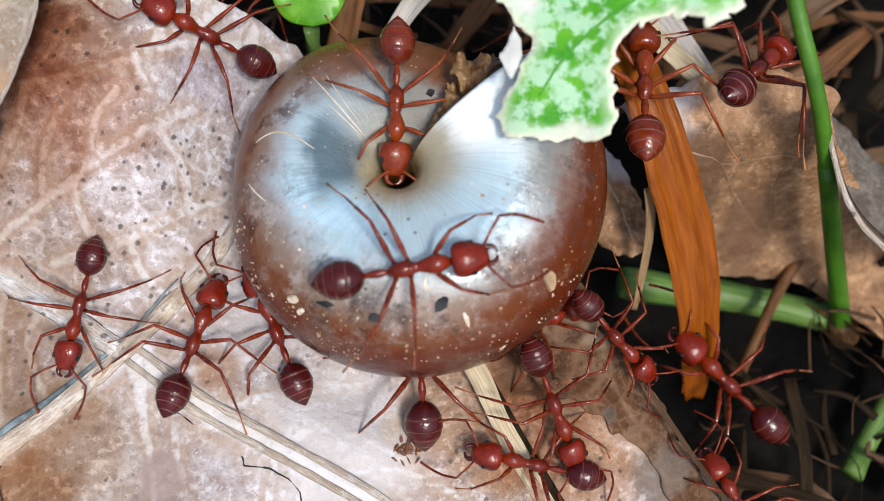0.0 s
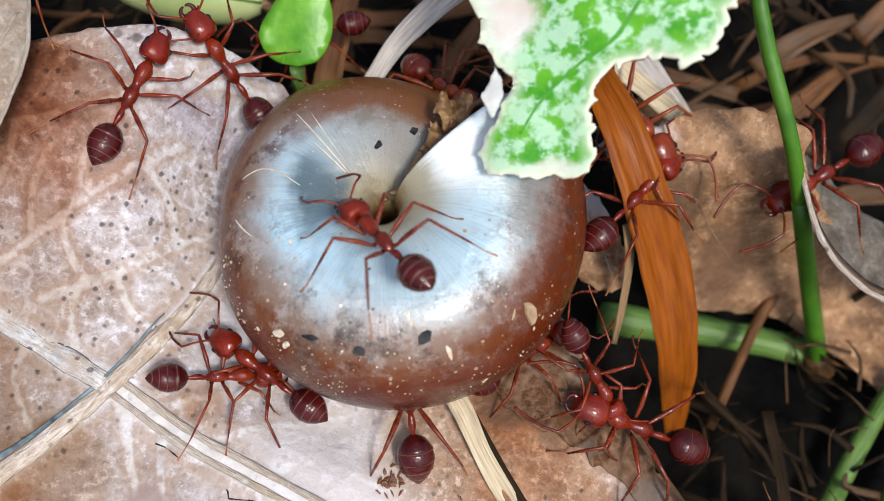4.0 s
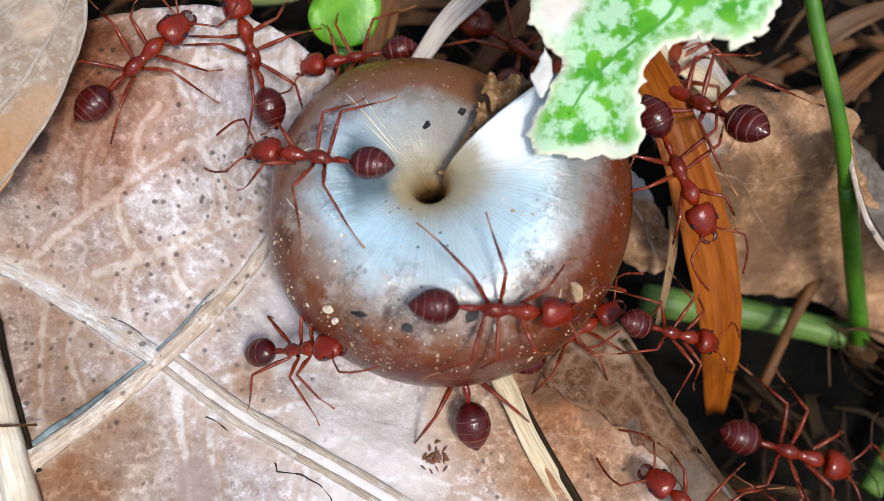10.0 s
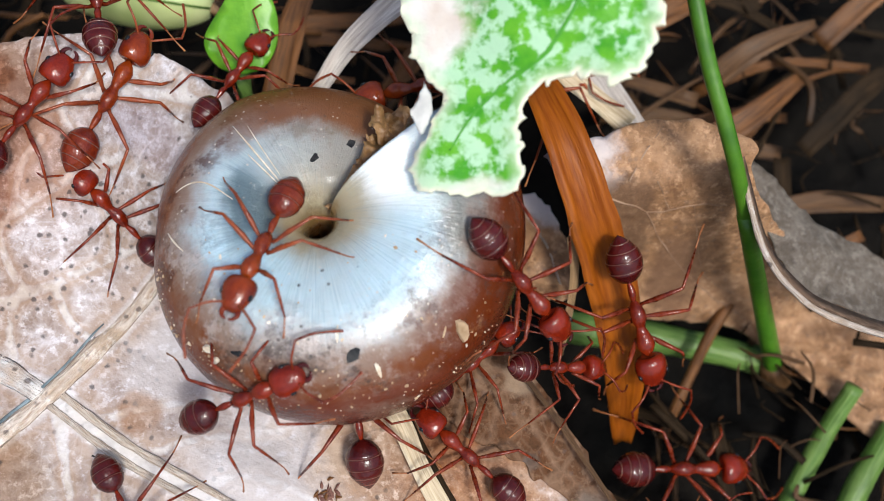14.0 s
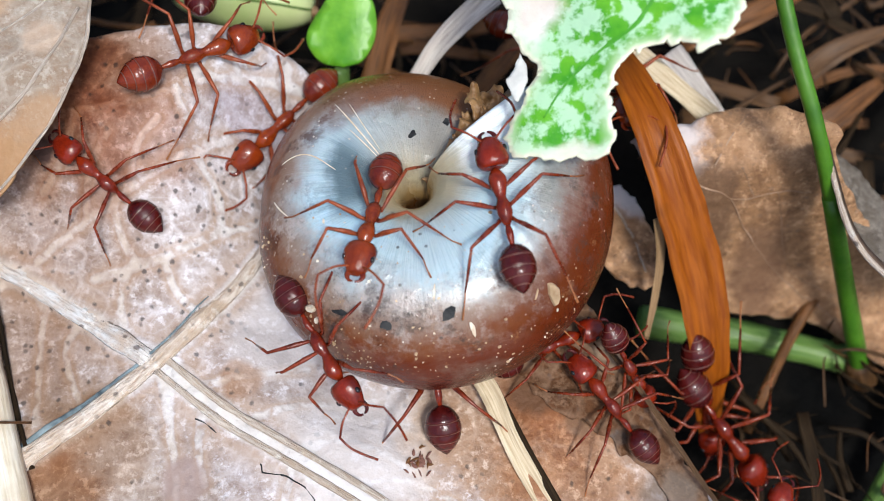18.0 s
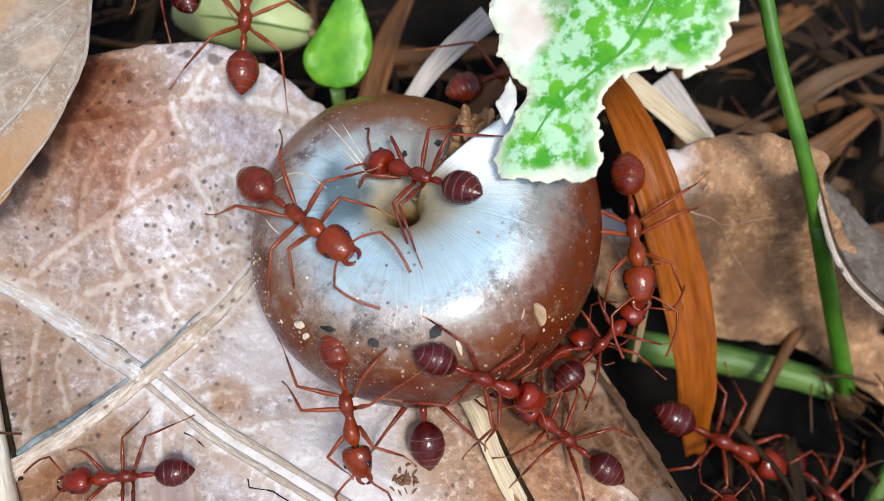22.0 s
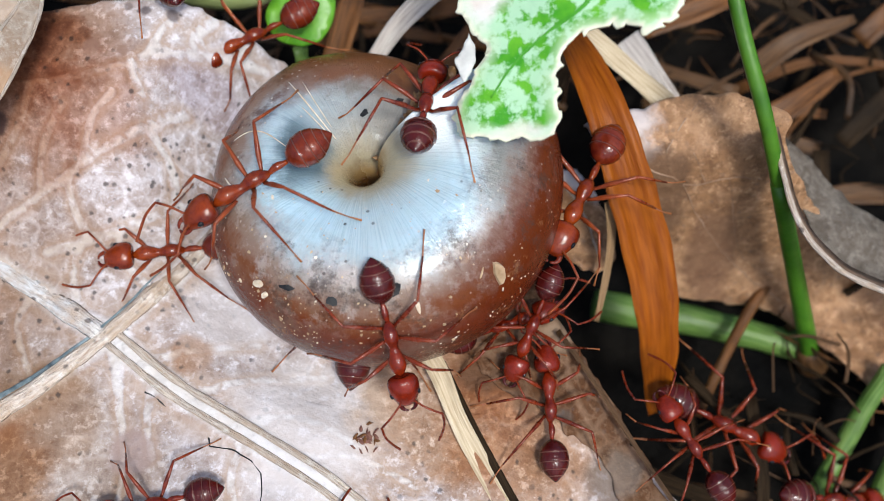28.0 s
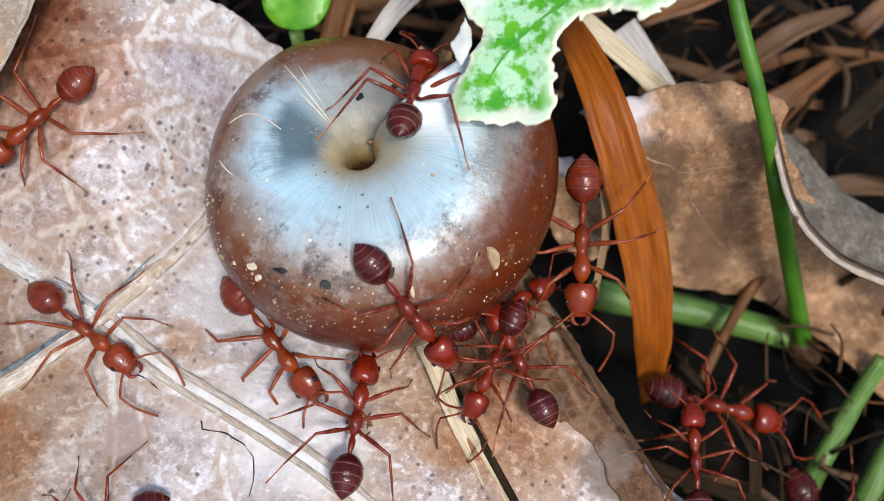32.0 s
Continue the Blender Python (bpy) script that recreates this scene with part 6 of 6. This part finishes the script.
    "ee": (0.91, [(0,-4.6,-21.3,2.5,12,2,82),(28,-3.0,-20.5,1.9,17,3,81),(29,-3.4,-17.4,2.1,17,3,81),(30,-3.2,-13.4,2.0,17,4,77),(31,-2.9,-11.7,1.9,17,5,85),(32,-2.5,-11.5,2.8,16,6,84),]),
    "ff": (0.84, [(0,4.4,-12.0,1.0,-3,-12,169),(1,3.7,-12.3,1.1,-5,-8,187),(2,3.9,-13.2,1.0,-12,-2,234),(3,3.2,-15.7,0.9,-14,-1,243),(32,5.0,-22.6,1.3,-19,0,247),]),
    "gg": (0.80, [(0,8.7,-5.4,2.0,5,31,318),(1,9.4,-5.1,2.0,6,28,346),(2,9.0,-5.0,2.0,5,31,315),(3,8.6,-5.6,2.0,4,34,303),(6,8.8,-5.1,2.0,5,33,315),(7,10.1,-4.4,2.0,5,34,324),(8,9.9,-4.4,2.0,4,33,312),(9,9.8,-4.9,2.0,6,35,330),(10,10.5,-4.4,2.0,7,31,355),(11,10.0,-5.0,2.0,4,30,313),(12,9.4,-5.6,2.0,2,31,288),(13,9.9,-5.0,2.0,7,44,329),(14,10.0,-4.5,2.0,7,34,8),(17,9.5,-4.9,2.0,4,36,303),(18,9.2,-5.6,1.0,6,53,314),(18.5,8.6,-4.9,1.8,4,21,17),(19,8.1,-4.1,2.5,1,-11,80),(20,8.7,-4.0,2.5,5,-14,31),(21,8.4,-3.8,2.5,4,-14,41),(22,8.2,-3.6,2.5,4,-14,44),(23,8.0,-2.2,3.0,3,-0,54),(23.5,7.7,-2.6,3.0,-1,-0,105),(24,7.5,-3.0,3.0,-5,-0,155),(25,8.1,-1.0,3.0,-4,-0,138),(25.3,8.4,-1.4,3.0,-1,13,197),(25.7,8.6,-1.8,3.0,2,27,255),(26,8.9,-2.2,3.0,5,40,313),(27.5,7.3,-4.1,2.8,0,31,268),(29,5.7,-6.0,2.5,-4,22,223),(32,4.9,-7.6,2.5,-2,19,246),]),
    "hh": (1.06, [(0,16.8,-7.0,-5.0,-4,-17,138),(1,14.9,-6.0,-4.0,-5,-17,142),(2,12.2,-7.2,-0.1,-6,-27,159),(3,10.7,-6.5,-0.1,-5,-26,143),(4.2,11.9,-8.7,-0.8,-6,-25,171),(5.5,13.6,-10.0,-4.5,-5,-16,209),(6,14.2,-10.3,-4.5,-5,-15,217),(7,14.9,-11.1,-4.5,-3,-17,236),(8,16.4,-8.8,-5.5,4,17,315),(9,18.6,-8.9,-6.0,5,15,339),(10,18.8,-9.7,-6.0,6,19,347),(11,19.1,-9.6,-6.0,6,18,345),(12,17.9,-8.6,-6.0,6,19,359),(13,18.5,-8.8,-6.0,6,17,4),(14,18.3,-9.0,-6.0,6,18,2),(16,19.0,-7.4,-6.0,5,35,324),(17,18.5,-11.0,-6.0,6,32,342),(18,15.7,-7.3,-6.0,4,31,313),(19,16.5,-7.0,-6.0,6,17,345),(20,16.5,-6.8,-6.0,6,16,349),(21,16.8,-6.7,-6.0,6,18,348),(22,16.5,-6.6,-6.0,6,17,339),(23,16.8,-6.8,-6.0,6,16,344),(24,16.8,-7.0,-6.0,6,16,339),(25,17.1,-7.4,-6.0,6,15,340),(26,18.3,-7.8,-6.0,5,16,332),(29,18.9,-8.4,-6.0,6,21,341),(30,18.8,-9.3,-6.0,5,24,325),(31,19.1,-9.2,-6.0,6,16,342),(32,18.8,-7.6,-6.0,6,15,350),]),
    "ii": (0.86, [(0,15.5,-18.9,-2.0,-1,-0,263),(5,13.6,-16.6,-0.5,-3,0,202),(10,11.7,-14.3,1.0,-4,-0,140),(11,9.1,-13.0,1.3,8,-17,130),(12,7.9,-10.7,0.2,11,-17,123),(13,6.0,-9.5,0.9,5,-13,134),(14,5.2,-9.2,1.1,3,-10,139),(15.2,8.6,-8.7,0.3,3,-20,148),(16.5,6.3,-7.6,4.1,4,-11,132),(17,6.7,-8.6,0.8,4,-15,141),(18,8.3,-7.9,0.5,8,-17,131),(19,5.8,-7.9,3.9,5,-9,122),(20,6.9,-6.6,1.0,-7,-10,190),(21,5.9,-8.0,1.1,-4,-10,175),(22,6.5,-8.6,0.9,2,-14,146),(23,7.8,-8.5,0.5,7,-17,132),(24,8.0,-8.2,0.5,10,-16,121),(25,8.5,-8.5,0.3,12,-16,119),(26,6.8,-8.4,4.8,8,-14,126),(27.2,7.3,-9.0,0.6,14,-10,101),(29,7.9,-9.2,0.4,17,-9,93),(30,7.5,-9.0,0.6,16,-10,97),(31,6.2,-8.7,3.2,7,-12,125),(32,6.3,-7.8,2.2,7,-10,119),]),
    "kk": (0.80, [(0,4.4,-4.6,1.0,4,-4,24),(3,4.9,-4.3,1.0,5,-5,34),(6,4.5,-4.7,1.1,3,-3,20),(10,4.9,-4.4,1.0,4,-4,30),(14,5.3,-4.1,1.1,2,-3,40),(18,4.6,-4.5,1.0,4,-5,22),(22,5.1,-4.2,1.0,5,-3,32),(26,4.8,-4.5,1.1,3,-4,18),(32,5.2,-4.2,1.0,4,-4,28),]),
    "ll": (0.80, [(0,15.7,-14.3,-1.8,-3,-0,119),(1,16.6,-14.8,-1.8,-1,0,62),(2,17.4,-15.3,-1.8,1,0,5),(3,18.2,-15.8,-1.8,4,-0,308),(12.5,17.1,-15.0,-1.8,2,-0,21),(22,15.9,-14.3,-1.8,-0,-0,95),(26,16.0,-14.5,-1.8,-4,-0,138),(28.5,15.8,-10.5,-0.5,-3,-12,120),(29,14.5,-11.1,-0.5,-3,-11,118),(30,14.9,-12.1,-0.5,-3,-14,121),(31,16.3,-13.3,-1.0,0,-0,86),(32,16.3,-12.3,-1.0,-0,-0,91),]),
    "oo": (1.06, [(0,16.8,8.3,6.0,5,32,47),(1,26.3,14.9,-2.0,6,35,31),(2,26.9,12.7,-3.0,1,5,315),(3,27.5,10.5,-4.0,-3,-26,239),(5,17.3,2.0,6.5,-5,12,203),(5.5,15.4,0.5,6.5,-6,16,194),(6,14.8,0.1,6.0,-7,34,188),(6.6,15.1,0.5,6.0,-2,31,247),(6.7,15.8,3.9,5.5,-0,33,306),(6.9,16.6,7.3,6.0,2,25,4),(7,17.4,10.7,5.8,3,17,63),(9,23.0,20.3,-7.0,1,17,76),(9.6,14.8,9.4,3.5,-5,34,130),(10,12.4,7.5,6.0,-5,32,131),(10.5,12.7,6.1,6.2,-1,22,210),(11,13.1,4.6,6.5,2,11,289),(12,13.7,1.1,2.0,1,21,283),(13,14.3,-1.5,1.0,3,41,293),(14,14.8,-1.2,1.0,2,35,290),(16.5,15.8,-1.7,-1.0,3,51,293),(17,13.6,-5.2,0.9,3,45,296),(18,14.8,-5.3,-6.0,3,49,291),(20,22.7,-6.9,-10.0,3,-0,307),(22,24.0,-8.8,-10.0,4,-0,318),(26,25.9,-10.9,-9.0,7,34,15),(32,26.4,-14.7,-10.0,3,-0,297),]),
    "qq": (1.03, [(0,10.2,6.5,7.4,1,12,84),(1,10.6,8.8,6.4,0,14,90),(2,11.5,12.4,1.0,-1,29,95),(2.5,11.3,9.1,4.0,2,14,38),(3,11.1,7.9,5.0,5,-0,341),(4,11.5,10.0,3.5,2,0,300),(5,11.9,12.1,2.0,-1,-0,259),(6.3,12.0,12.4,2.0,0,7,314),(7.7,12.1,12.7,2.0,1,14,10),(9,12.2,12.9,2.0,3,21,65),(12,9.6,6.4,5.5,0,12,86),(13,9.0,10.9,3.0,1,33,85),(14.3,9.5,12.2,2.5,1,17,30),(15.7,9.9,13.5,2.0,1,2,335),(17,10.3,14.8,1.5,1,-14,280),(18.4,9.1,10.0,4.0,0,-18,274),(19,9.9,5.5,5.0,1,-0,281),(20,10.2,3.4,4.5,0,6,274),(21,10.3,3.1,4.5,0,6,274),(22,10.1,3.0,4.5,0,6,274),(23,10.5,4.2,4.5,1,9,276),(24,8.8,1.0,7.0,-3,0,240),(25,8.8,2.1,5.0,-3,-0,239),(26,9.4,3.1,5.5,-3,-17,244),(28.5,9.5,1.9,5.0,-2,-0,245),(29,8.6,0.6,6.6,-2,-0,247),(30,8.8,-0.4,4.5,-2,10,253),(31,9.1,-1.6,4.5,-2,10,251),(32,9.6,-0.8,4.0,0,20,270),]),
}


def ants():
    red = build_ant(MAT["ant_head"], MAT["ant_body"], MAT["ant_gaster"], MAT["ant_leg"])
    amber = build_ant(MAT["amber_head"], MAT["amber_body"], MAT["amber_gaster"], MAT["amber_leg"])
    made = {}
    for key, (size, rows) in ANT_ROWS.items():
        kind = amber if key in ("b", "z", "aa", "qq", "y") else red
        one = kind if key in ("a", "b") else copy_thing(kind, Matrix())
        made[key] = tagged(one, SAY.get(key, "red weaver ant walking on the leaf litter"))
    for key, (size, rows) in ANT_ROWS.items():
        made[key].scale = (size, size, size)
    return made


ANTS = ants()


def motions():
    rng = random.Random(3)
    for key, (size, rows) in ANT_ROWS.items():
        ant = ANTS[key]
        walk(ant, [(t, pose(x * MM, y * MM, z * MM, rx, ry, rz)) for t, x, y, z, rx, ry, rz in rows])
        # legs swing in threes while the ant walks, and shift a little while it stands
        legs = [o for o in ant.children if o.name.split(".")[0] == "leg"]
        spans = []
        for a, b in zip(rows, rows[1:]):
            gone = math.dist(a[1:4], b[1:4]) + abs((b[6] - a[6] + 180) % 360 - 180) * 0.03
            n = max(1, min(int((b[0] - a[0]) / 0.16), round(gone / 1.1)))
            for i in range(n):
                spans.append((a[0] + (b[0] - a[0]) * i / n, min(1.0, gone / n / 1.1)))
        spans.append((32.0, 0.2))
        for k, leg in enumerate(legs):
            base = leg.location.copy()
            side = 1 if base.y > 0 else -1
            rest, lift = rng.uniform(-13, 13), rng.uniform(-8, 6)
            phase = (k // 2 + k) % 2
            keyed = []
            for j, (t, vigour) in enumerate(spans):
                swing = (13 if (j + phase) % 2 else -13) * vigour
                if keyed and t - keyed[-1][0] < 0.06:
                    continue
                keyed.append((t, Matrix.Translation(base) @ pose(0, 0, 0, side * (lift + rng.uniform(-3, 3)), 0, side * rest + swing)))
            walk(leg, keyed)


motions()
